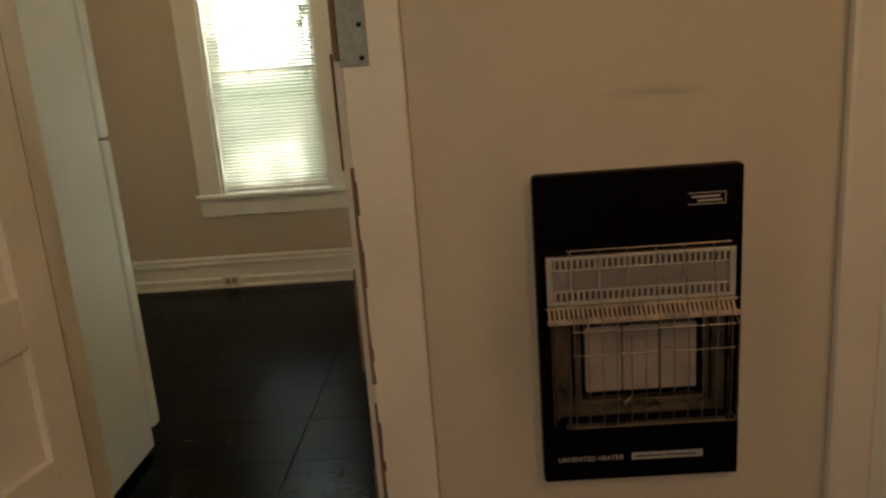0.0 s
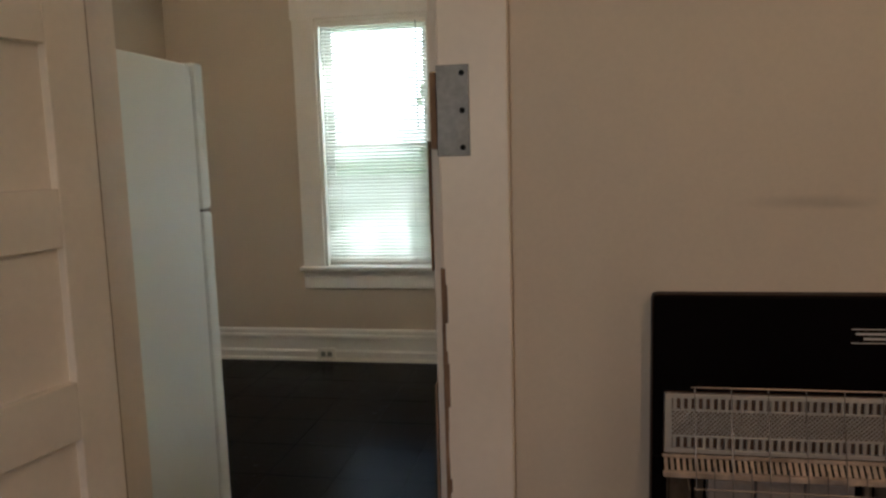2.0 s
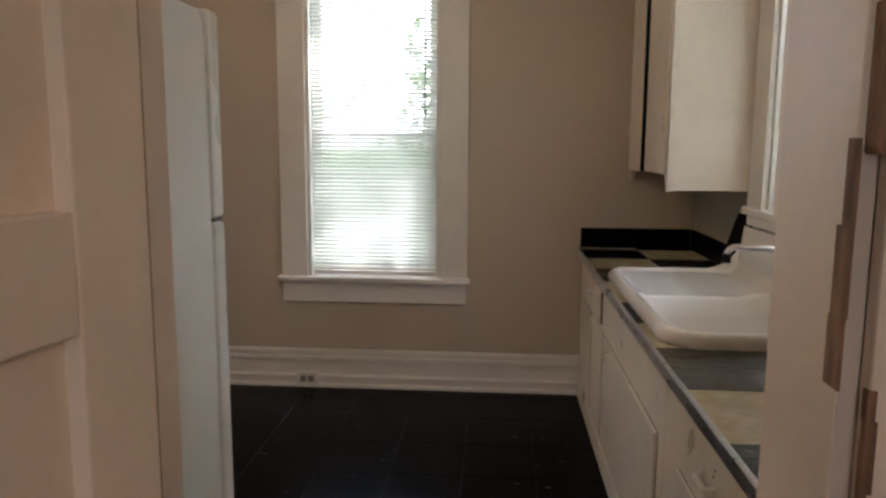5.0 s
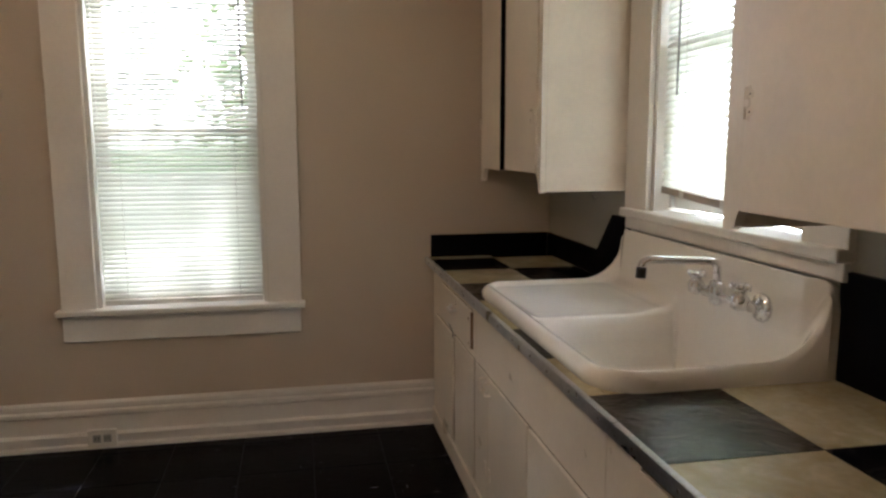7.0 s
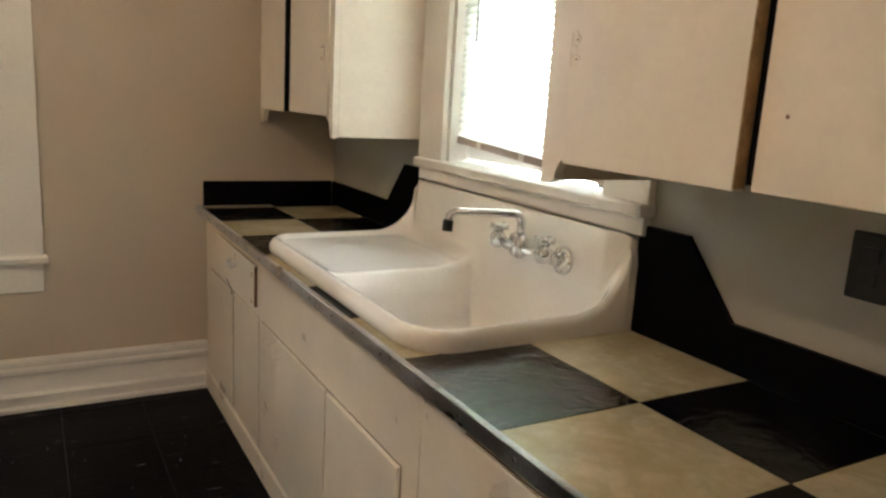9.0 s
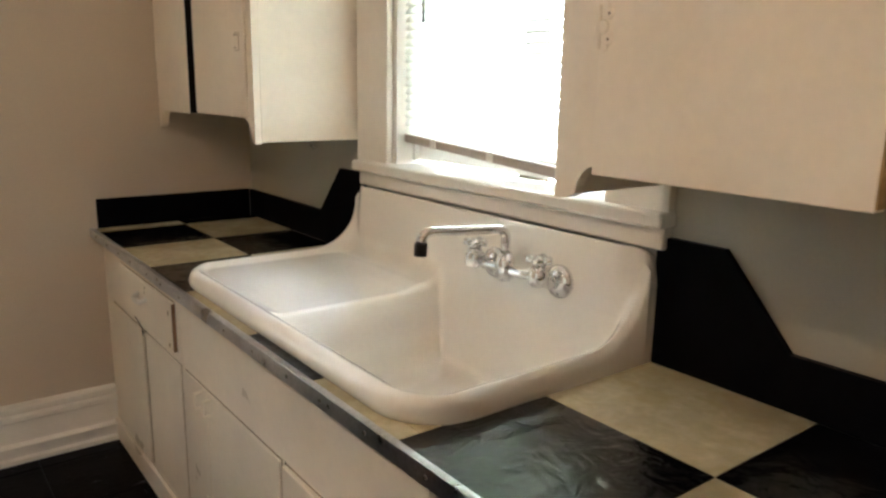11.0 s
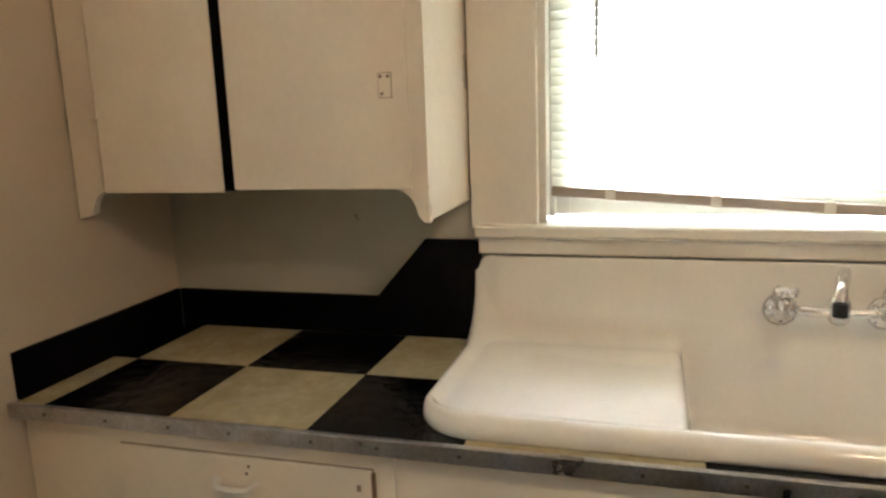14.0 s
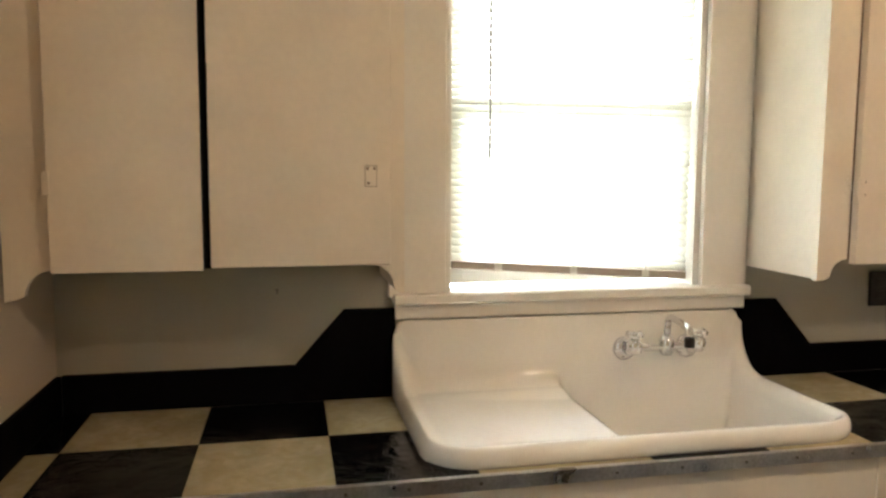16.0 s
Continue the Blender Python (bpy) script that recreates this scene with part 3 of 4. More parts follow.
part("casing", boxes(((1.22, YH, 0), (1.316, YH - 0.026, 2.15)), bevel=0.005), M_CASING, frame2)
part("head_casing", boxes(((0.362, YH, 2.05), (1.22, YH - 0.026, 2.15)), bevel=0.005), M_CASING, frame2)
part("door_leaf", boxes(((0.364, YH, 0.01), (1.218, YH - 0.008, 2.048)), bevel=0.002), M_TRIM, frame2, "pale painted flat door leaf")
bm = boxes(((-0.581, YH, 0), (0.264, YH - 0.02, 0.16)), bevel=0.004)
structure("baseboard_front_room", bm, M_CASING, "tan painted baseboard under the heater", "baseboard")

# ---- refrigerator ----
fridge = empty("refrigerator", (-1.708, -2.94, 0), "white top-freezer refrigerator standing beside the doorway", "refrigerator")
part("body", boxes(((-0.70, 0.0, 0.03), (0.0, 0.67, 1.655)), bevel=0.006), M_FRIDGE, fridge)
part("gasket", boxes(((-0.69, 0.6705, 0.10), (-0.008, 0.682, 1.65))), M_GASKET, fridge, "grey rubber door gasket")
part("freezer_door", boxes(((-0.70, 0.6825, 1.180), (0.004, 0.745, 1.665)), bevel=0.012), M_FRIDGE, fridge)
part("refrigerator_door", boxes(((-0.70, 0.6825, 0.095), (0.004, 0.745, 1.170)), bevel=0.012), M_FRIDGE, fridge)
part("hinge", boxes(((-0.06, 0.69, 1.1705), (-0.004, 0.74, 1.1795))), M_GALV, fridge)
part("kick_plate", boxes(((-0.69, 0.60, 0.02), (-0.012, 0.69, 0.088)), bevel=0.003), M_GASKET, fridge)
for x in (-0.62, -0.08):
    for y in (0.08, 0.58):
        part("foot", tube([(x, y, 0.0), (x, y, 0.035)], 0.022, 10), M_BLACKPLASTIC, fridge)

# ---- gas wall heater ----
heater = empty("wall_heater", ((HX0 + HX1) / 2, YH + 0.075, HZ0), "black unvented gas wall heater with a pale grille and wire guard", "heater")
hw, hh = (HX1 - HX0) / 2, HZ1 - HZ0
# cabinet with an open recess for the burner
for piece, lo, hi in (("lower_panel", (-hw, -0.105, 0.0), (hw, 0, 0.145)), ("upper_panel", (-hw, -0.105, 0.40), (hw, 0, hh)), ("side_panel", (-hw, -0.105, 0.145), (-hw + 0.03, 0, 0.40)),
                      ("side_panel", (hw - 0.03, -0.105, 0.145), (hw, 0, 0.40)), ("back_panel", (-hw + 0.03, -0.02, 0.145), (hw - 0.03, 0, 0.40))):
    part(piece, boxes((lo, hi), bevel=0.004), M_SOOT, heater)
part("edge_strip", boxes(((-hw + 0.006, -0.1035, hh + 0.0004), (hw - 0.006, -0.0765, hh + 0.0016))), M_WORN, heater, "worn brown top edge")
part("edge_strip", boxes(((-hw - 0.0016, -0.1025, 0.006), (-hw - 0.0004, -0.0765, hh - 0.006))), M_WORN, heater, "worn brown side edge")
# side plates sloping into the recess
part("reflector", prism([(-hw + 0.024, -0.108), (-hw + 0.072, -0.06), (-hw + 0.072, -0.055), (-hw + 0.024, -0.1035)], "z", 0.135, 0.385), M_REFLECT, heater)
part("reflector", prism([(hw - 0.024, -0.108), (hw - 0.045, -0.06), (hw - 0.045, -0.055), (hw - 0.024, -0.1035)], "z", 0.135, 0.385), M_REFLECT, heater)
part("burner_floor", prism([(-0.112, 0.135), (-0.03, 0.165), (-0.03, 0.16), (-0.112, 0.130)], "x", -hw + 0.05, hw - 0.03), M_REFLECT, heater)
part("burner_frame", boxes(((-hw + 0.078, -0.062, 0.165), (-hw + 0.092, -0.048, 0.395)), ((hw - 0.062, -0.062, 0.165), (hw - 0.050, -0.048, 0.395)),
                           ((-hw + 0.078, -0.062, 0.155), (hw - 0.05, -0.048, 0.168)), bevel=0.002), M_REFLECT, heater)
for i, x in enumerate((-0.106, -0.025, 0.056)):
    part("plaque", boxes(((x, -0.052, 0.184), (x + 0.078, -0.028, 0.335)), bevel=0.002), M_CERAMIC, heater, "cream ceramic burner plaque")
part("pilot", tube([(-0.03, -0.075, 0.165), (-0.01, -0.07, 0.18)], 0.005, 8), M_CHROME, heater)
# grille: a frame of bars, two rows of upright slots and a mesh between
GZ0, GZ1, GX = 0.410, 0.513, hw - 0.018


bar_mesh = None
for z0, z1 in ((GZ0 + 0.008, GZ0 + 0.027), (GZ1 - 0.027, GZ1 - 0.008)):
    x = -GX + 0.014
    while x < GX - 0.014:
        if bar_mesh is None:
            bar = part("grille_bar", boxes(((0, -0.118, 0), (0.0054, -0.113, 0.019))), M_GRILLE, heater)
            bar_mesh = bar.data
        else:
            bar = new("grille_bar", bar_mesh)
            bar.parent = heater
        bar.location = (x, 0, z0)
        x += 0.0118
part("grille_frame", boxes(((-GX, -0.120, GZ1 - 0.008), (GX, -0.112, GZ1)), ((-GX, -0.120, GZ0), (GX, -0.112, GZ0 + 0.008)),
                           ((-GX, -0.120, GZ0 + 0.008), (-GX + 0.012, -0.112, GZ1 - 0.008)), ((GX - 0.012, -0.120, GZ0 + 0.008), (GX, -0.112, GZ1 - 0.008)),
                           ((-GX + 0.012, -0.1185, GZ0 + 0.027), (GX - 0.012, -0.1135, GZ0 + 0.031)), ((-GX + 0.012, -0.1185, GZ1 - 0.031), (GX - 0.012, -0.1135, GZ1 - 0.027)), bevel=0.001), M_GRILLE, heater)
bm = bmesh.new()
span, za, zb = 2 * (GX - 0.012), GZ0 + 0.031, GZ1 - 0.031
for k in range(int((span + zb - za) / 0.0075)):
    for s in (1, -1):
        x = -GX + 0.012 + k * 0.0075 - (zb - za)
        p0, p1 = (x, za), (x + zb - za, zb)
        lim = (-GX + 0.012, GX - 0.012)
        t0 = max(0.0, (lim[0] - x) / (zb - za))
        t1 = min(1.0, (lim[1] - x) / (zb - za))
        if t1 - t0 > 0.05:
            q = [(x + t * (zb - za), za + t * (zb - za)) for t in (t0, t1)]
            if s < 0:
                q = [(u, za + zb - v) for u, v in q]
            add_tube(bm, [(q[0][0], -0.1155 - 0.0004 * s, q[0][1]), (q[1][0], -0.1155 - 0.0004 * s, q[1][1])], 0.0013, 4)
tagged(part("grille_mesh", bm, M_GRILLE, heater), kind="stuff")
part("grille_back", boxes(((-GX, -0.1090, GZ0), (GX, -0.1065, GZ1))), M_COPPER, heater, "brownish plate behind the grille")
# sloping lip under the grille with its own slots
bm = bmesh.new()
for z0, z1, y0, y1 in ((0.402, 0.408, -0.116, -0.122), (0.376, 0.386, -0.134, -0.142)):
    add_box(bm, (-GX - 0.003, y0, z0), (GX + 0.004, y1, z1), 0.001)
x = -GX
while x < GX:
    pr = [(-0.118, 0.403), (-0.136, 0.384), (-0.133, 0.382), (-0.115, 0.401)]
    va = [[bm.verts.new((xx, y, z)) for y, z in pr] for xx in (x, x + 0.0052)]
    for i in range(4):
        bm.faces.new((va[0][i], va[0][(i + 1) % 4], va[1][(i + 1) % 4], va[1][i]))
    x += 0.0098
part("lip", bm, M_RUSTY, heater, "heat-stained slotted lip under the grille")
part("lip_back", prism([(-0.106, 0.40), (-0.126, 0.378), (-0.124, 0.376), (-0.1055, 0.394)], "x", -GX, GX), M_DARK, heater)
# wire guard
guard = part("wire_guard", tube([(-hw + 0.055, -0.145, 0.148), (hw - 0.02, -0.145, 0.148)], 0.0018, 6), M_WIRE, heater, "thin steel wire guard")
for i in range(12):
    x = -hw + 0.066 + i * (2 * hw - 0.10) / 11
    top = [(x, -0.118, 0.522), (x, -0.124, 0.48), (x, -0.146, 0.395)] if i % 2 == 0 else [(x, -0.146, 0.40)]
    part("guard_wire", tube(top + [(x, -0.152, 0.36), (x, -0.150, 0.20), (x, -0.145, 0.146)], 0.0012, 5), M_WIRE, guard)
for z, y in ((0.524, -0.118), (0.363, -0.1535), (0.312, -0.153)):
    part("guard_wire", tube([(-hw + 0.06, y, z), (hw - 0.028, y, z)], 0.0015, 5), M_WIRE, guard)
for s in (-1, 1):
    x = s * hw + (0.055 if s < 0 else -0.02)
    part("guard_wire", tube([(x, -0.105, 0.15), (x, -0.145, 0.148), (x, -0.152, 0.36), (x, -0.106, 0.39)], 0.0017, 5), M_WIRE, guard)
# badges
lab = part("label", boxes(((-0.020, -0.1068, 0.046), (0.132, -0.1052, 0.062))), M_SILVER, heater, "silver maker's strip")
part("lettering", boxes(((-0.012, -0.1075, 0.0525), (0.048, -0.107, 0.0555)), ((0.054, -0.1075, 0.0525), (0.118, -0.107, 0.0555))), M_SOOT, lab)
strip = part("label", boxes(((-0.186, -0.1065, 0.044), (-0.030, -0.1052, 0.062))), M_SOOT, heater)
words = new("lettering", text_mesh("UNVENTED HEATER", 0.0155))
words.data.materials.append(M_LETTER)
words.parent = strip
words.matrix_local = pose(-0.108, -0.1069, 0.053, 90, 0, 0)
badge = part("badge", boxes(((0.098, -0.1066, 0.600), (0.172, -0.1052, 0.624))), M_SOOT, heater)
part("badge_frame", boxes(((0.098, -0.107, 0.6225), (0.172, -0.1056, 0.624)), ((0.098, -0.107, 0.600), (0.172, -0.1056, 0.6015)), ((0.1705, -0.107, 0.600), (0.172, -0.1056, 0.624))), M_LETTER, badge)
part("badge_mark", boxes(((0.104, -0.1072, 0.614), (0.160, -0.1064, 0.6175)), ((0.116, -0.1072, 0.606), (0.164, -0.1064, 0.6095))), M_LETTER, badge)
part("gas_pipe", tube([(0.140, -0.05, 0.01), (0.139, -0.05, -0.06), (0.132, -0.045, -0.16), (0.125, -0.03, -0.28), (0.122, -0.028, -0.455)], 0.0065, 8), M_COPPER, heater, "thin brown gas pipe")

# ---- base cabinets along the sink wall ----
CX, CZ = -0.575, 0.790


def knob(parent, x, y, z):
    part("handle", tube([(x, y, z - 0.022), (x - 0.022, y, z - 0.020), (x - 0.024, y, z), (x - 0.022, y, z + 0.020), (x, y, z + 0.022)], 0.0042, 8), M_CAB, parent, "painted-over small pull")


def base_cabinet(y1, y0, label, fronts, sink_bay=False):
    ob = empty("base_cabinet", (CX, y1, 0), label, "cabinet", group="base cabinets under the counter")
    L = lambda *s, **k: boxes(*[((a[0] - CX, a[1] - y1, a[2]), (b[0] - CX, b[1] - y1, b[2])) for a, b in s], **k)
    if sink_bay:
        part("body", L(((CX + 0.0205, y0 + 0.001, 0.0), (-0.03, y1 - 0.001, 0.585)), bevel=0.002), M_CAB, ob)
        part("front_panel", L(((CX, y0 + 0.001, 0.0), (CX + 0.020, y1 - 0.001, CZ)), bevel=0.002), M_CAB, ob)
    else:
        part("body", L(((CX, y0 + 0.001, 0.0), (-0.03, y1 - 0.001, CZ)), bevel=0.002), M_CAB, ob)
    part("base_trim", L(((CX - 0.012, y0 + 0.001, 0.0), (CX - 0.0005, y1 - 0.001, 0.085)), bevel=0.004), M_CAB, ob)
    for kind, ya, yb, z0, z1, out, pull, dark in fronts:
        # thin brown sheet that paints the shaded seam round each front
        gap = part(kind + "_gap", L(((CX - 0.0012, yb - 0.0022, z0 - 0.002), (CX - 0.0004, ya + 0.0022, z1 + 0.0022))), M_SEAM, ob, "thin seam round the front, its shade as brown colour")
        if dark:
            part("open_gap", L(((CX - 0.0016, ya + 0.0005, z0), (CX - 0.0006, ya + (0.0085 if y1 == 0 else 0.005), z1 + 0.004))), M_DARK, ob, "dark gap beside a warped door")
            if y1 == 0:
                part("open_gap", prism([(ya - y1 - 0.004, z1 + 0.002), (ya - y1 + 0.0085, z1 - 0.012), (ya - y1 + 0.0085, z1 + 0.012), (ya - y1 + 0.085, z1 + 0.031), (ya - y1 + 0.085, z1 + 0.033), (ya - y1, z1 + 0.014)], "x", -0.0120, -0.0105), M_DARK, ob, "dark wedge over a warped door")
        if kind == "drawer":
            part("worn_seam", L(((CX - 0.0108, yb - 0.0060, z0), (CX - 0.0013, yb - 0.0004, z1 - 0.004))), M_BARE, ob, "brown worn seam beside the drawer")
        d = part(kind, L(((CX - out, yb, z0), (CX - 0.0013, ya, z1)), bevel=0.003), M_CAB, ob)
        if pull:
            py, pz, flat = pull
            if flat:
                part("handle", tube([(-out, py - y1 - 0.045, pz), (-out - 0.006, py - y1 - 0.043, pz - 0.004), (-out - 0.020, py - y1 - 0.034, pz - 0.010), (-out - 0.022, py - y1, pz - 0.012),
                                     (-out - 0.020, py - y1 + 0.034, pz - 0.010), (-out - 0.006, py - y1 + 0.043, pz - 0.004), (-out, py - y1 + 0.045, pz)], 0.0075, 8), M_TRIM, d, "painted-over bail pull")
                for hy, hz in ((-0.030, 0.052), (-0.024, 0.036)):
                    part("screw_hole", tube([(-out + 0.0005, py - y1 + hy, pz + hz - 0.020), (-out - 0.0006, py - y1 + hy, pz + hz - 0.020)], 0.0035, 8), M_BARE, d)
            else:
                knob(d, -out, py - y1, pz)
                part("hinge", boxes(((-out - 0.004, py - y1 - 0.01, 0.20), (-out, py - y1 + 0.01, 0.245)), bevel=0.001), M_CAB, d)
    return ob


base_cabinet(0.0, -0.86, "cream painted base cabinet with a worn drawer over doors",
             [("drawer", -0.25, -0.815, 0.592, 0.735, 0.010, (-0.525, 0.686, True), False),
              ("door", -0.10, -0.485, 0.10, 0.560, 0.010, None, False), ("door", -0.505, -0.845, 0.10, 0.560, 0.004, None, True)])
base_cabinet(-0.86, -2.02, "cream painted sink base cabinet with paired doors",
             [("door", -0.885, -1.055, 0.10, 0.560, 0.006, (-1.030, 0.527, False), False), ("door", -1.065, -1.500, 0.10, 0.560, 0.008, (-1.095, 0.527, False), False),
              ("door", -1.520, -1.945, 0.10, 0.560, 0.012, None, True)], sink_bay=True)
base_cabinet(-2.02, -3.10, "cream painted base cabinet with a wide drawer",
             [("drawer", -2.19, -2.75, 0.600, 0.745, 0.010, (-2.47, 0.672, True), False), ("door", -2.19, -2.60, 0.10, 0.565, 0.010, (-2.55, 0.50, False), False),
              ("door", -2.62, -3.05, 0.10, 0.565, 0.010, None, False)])
for p in (o for o in list(scene.objects) if o.name.startswith("base_cabinet")):
    for y in ((-0.79, 0.605), (-0.79, 0.70)) if p.location.y == 0 else ():
        part("worn_spot", boxes(((-0.0135, y[0] - 0.005, y[1] - 0.006), (-0.0122, y[0] + 0.004, y[1] + 0.007)), bevel=0.0005), M_SEAM, p, "worn brown spot at the drawer corner")

# ---- counter: a board, its checkered tiles, metal edging, black splashback ----
CT = 0.815
counter = empty("countertop", (-0.30, -1.55, CZ), "worn countertop of black and cream checkered tiles", "countertop")
BASE = (-0.30, -1.55, CZ)
rel = lambda p: (p[0] - BASE[0], p[1] - BASE[1], p[2] - BASE[2])
part("board", boxes((rel((-0.612, -3.098, CZ)), rel((-0.56, -0.002, CT - 0.004))), (rel((-0.56, -0.90, CZ)), rel((-0.014, -0.002, CT - 0.004))), (rel((-0.56, -3.098, CZ)), rel((-0.014, -1.985, CT - 0.004)))), M_DARK, counter)
edging = part("metal_edging", boxes((rel((-0.6165, -3.098, CT - 0.030)), rel((-0.6125, -0.003, CT + 0.002))), (rel((-0.6125, -3.098, CT - 0.0005)), rel((-0.602, -0.003, CT + 0.002))), bevel=0.0012), M_STEEL, counter, "dull metal edging strip with nails")
rng = random.Random(9)
y = -0.1
while y > -3.05:
    part("nail", tube([rel((-0.6160, y, CT - 0.014)), rel((-0.6185, y, CT - 0.014))], 0.004, 8), M_GALV, edging)
    y -= rng.uniform(0.13, 0.18)


def counter_tile(x0, x1, y0, y1, black):
    g = 0.0008
    z = rng.uniform(-0.0006, 0.0006)
    part("tile", boxes((rel((x0 + g, y0 + g, CT - 0.0038)), rel((x1 - g, y1 - g, CT + z)))), M_BLACKTILE if black else M_WHITETILE, counter)


XF, XM, XB = -0.602, -0.302, -0.014
left = [-0.014, -0.085, -0.390, -0.695, -0.905]
for i in range(4):
    counter_tile(XF, XM, left[i + 1], left[i], i % 2 == 1)
    counter_tile(XM, XB, left[i + 1], left[i], i % 2 == 0)
for x1, ya, yb, black in ((-0.48, -0.905, -1.0, True), (-0.53, -1.88, -1.94, False), (-0.518, -1.94, -1.98, False)):
    counter_tile(-0.56, x1, yb, ya, black)
for ya, yb, black in ((-0.905, -1.0, True), (-1.0, -1.405, False), (-1.405, -1.70, True), (-1.70, -1.98, False)):
    counter_tile(XF, -0.56, yb, ya, black)
right = [-1.98, -2.322, -2.625, -2.930, -3.098]
for i in range(4):
    counter_tile(XF, XM, right[i + 1], right[i], i % 2 == 0)
    counter_tile(XM, XB, right[i + 1], right[i], i % 2 == 1)

splash = empty("splashback", (-0.006, -1.5, CT), "black painted splashback board with sloping shoulders", "splashback")
S = (-0.006, -1.5, CT)
part("board", prism([(-0.014 - S[1], 0.0), (-0.900 - S[1], 0.0), (-0.900 - S[1], 1.074 - CT), (-0.755 - S[1], 1.074 - CT), (-0.617 - S[1], 0.104), (-0.014 - S[1], 0.104)], "x", -0.008, 0.005), M_BLACKSPLASH, splash)
part("board", prism([(-1.985 - S[1], 0.0), (-3.098 - S[1], 0.0), (-3.098 - S[1], 0.098), (-2.262 - S[1], 0.098), (-2.127 - S[1], 1.066 - CT), (-1.985 - S[1], 1.066 - CT)], "x", -0.008, 0.005), M_BLACKSPLASH, splash)
part("board", boxes(((-0.588 + 0.006, -0.0135 - S[1], 0.0), (-0.009, -0.001 - S[1], 0.105)), bevel=0.001), M_BLACKSPLASH, splash)

# ---- drainboard sink: one cast piece with a rolled rim ----
sink = empty("drainboard_sink", (-0.02, -1.44, CT), "white porcelain drainboard sink with a high back", "sink")
SY0, SY1 = -1.992, -0.890
BACK, RIM, DECK = 1.049, 0.862, 0.849
FRONT = -0.588


def smooth(a, b, v):
    t = max(0.0, min(1.0, (v - a) / (b - a)))
    return t * t * (3 - 2 * t)


def sink_mesh():
    ny, nv = 128, 110
    bm = bmesh.new()
    grid = []
    for i in range(ny + 1):
        u = i / ny
        # denser sampling near both ends
        u = u - 0.10 * math.sin(math.tau * u) / math.tau * 2
        y = SY1 + (SY0 - SY1) * u
        end = min(y - SY0, SY1 - y)
        e_in = smooth(0.0, 0.075, end)
        rad = 0.16 + (0.055 - 0.16) * e_in
        xb = -0.026 - 0.028 * e_in * smooth(0.0, 0.03, end)
        row = []
        # corner rounding of the plan at the front
        cr = 0.12
        fx = FRONT + (cr - math.sqrt(max(0.0, cr * cr - max(0.0, cr - end) ** 2)) if end < cr else 0.0)
        rim_end = (RIM - DECK) * (1 - smooth(0.012, 0.050, end))
        lower = DECK + rim_end
        top = BACK - 0.045 * (1 - math.sqrt(max(0.0, 1 - (1 - min(1.0, end / 0.05)) ** 2)))
        z_end_drop = 0.020 * (1 - smooth(0.0, 0.016, end))
        for j in range(nv + 1):
            v = j / nv
            if v < 0.08:      # back edge, rolled over
                a = v / 0.08 * math.pi / 2
                x, z = xb + 0.024 - 0.024 * math.sin(a), top - 0.014 + 0.014 * math.cos(math.pi / 2 - a) - 0.014 * (1 - math.cos(a)) * 0.6
            elif v < 0.28:    # back panel
                t = (v - 0.08) / 0.20
                z1 = lower + rad
                x, z = xb - 0.010 * t, (top - 0.0084) + (z1 - top + 0.0084) * t
            elif v < 0.42:    # cove
                a = (v - 0.28) / 0.14 * math.pi / 2
                x, z = xb - 0.010 - rad * (1 - math.cos(a)), lower + rad * (1 - math.sin(a))
            elif v < 0.86:    # deck
                t = (v - 0.42) / 0.44
                xs = xb - 0.010 - rad
                x, z = xs + (fx + 0.050 - xs) * t, lower
            else:             # rolled front rim
                t = (v - 0.86) / 0.14
                if t < 0.4:
                    s = smooth(0, 1, t / 0.4)
                    x, z = fx + 0.050 - 0.026 * t / 0.4, lower + (RIM - lower) * s
                else:
                    a = (t - 0.4) / 0.6 * math.pi * 0.85
                    x, z = fx + 0.024 - 0.024 * math.sin(a) * (1 if a < math.pi / 2 else 1), RIM - 0.026 + 0.026 * math.cos(a)
            z -= z_end_drop
            # basin, its back wall running straight up into the high back
            if 0.20 < v < 0.9:
                dy = min((-1.372) - y, y - (-1.952))
                df = x - (fx + 0.049)
                db = (xb - 0.012) - x
                d = smooth(0.0, 0.036, min(df, dy)) if min(df, dy) > 0 else 0.0
                d *= smooth(-0.001, 0.020, db)
                floor_z = 0.655 - 0.026 * smooth(0.02, 0.10, min(df, dy, max(db, 0.0) + 0.02))
                if v >= 0.28:
                    z = z * (1 - d) + floor_z * d
            # drainboard falling towards the basin
            if 0.42 < v < 0.87 and -1.376 < y < -0.95:
                z -= 0.014 * smooth(0.95, 1.36, -y) * smooth(0.42, 0.50, v) * (1 - smooth(0.82, 0.87, v))
            row.append(bm.verts.new((x - sink.location.x, y - sink.location.y, z - sink.location.z)))
        grid.append(row)
    for i in range(ny):
        for j in range(nv):
            bm.faces.new((grid[i][j], grid[i][j + 1], grid[i + 1][j + 1], grid[i + 1][j]))
    # skirts at the two ends, down to the counter and back to the wall
    for row, s in ((grid[0], 1), (grid[-1], -1)):
        prev = None
        for v in row:
            lo = bm.verts.new((v.co.x, v.co.y, min(v.co.z, 0.0) + 0.0005 if v.co.z < 0 else 0.0005))
            if prev:
                bm.faces.new((prev[0], v, lo, prev[1]))
            prev = (v, lo)
    # front apron under the rolled rim
    prev = None
    for row in grid:
        v = row[-1]
        lo = bm.verts.new((v.co.x + 0.006, v.co.y, 0.0005))
        if prev:
            bm.faces.new((prev[0], v, lo, prev[1]))
        prev = (v, lo)
    return bm


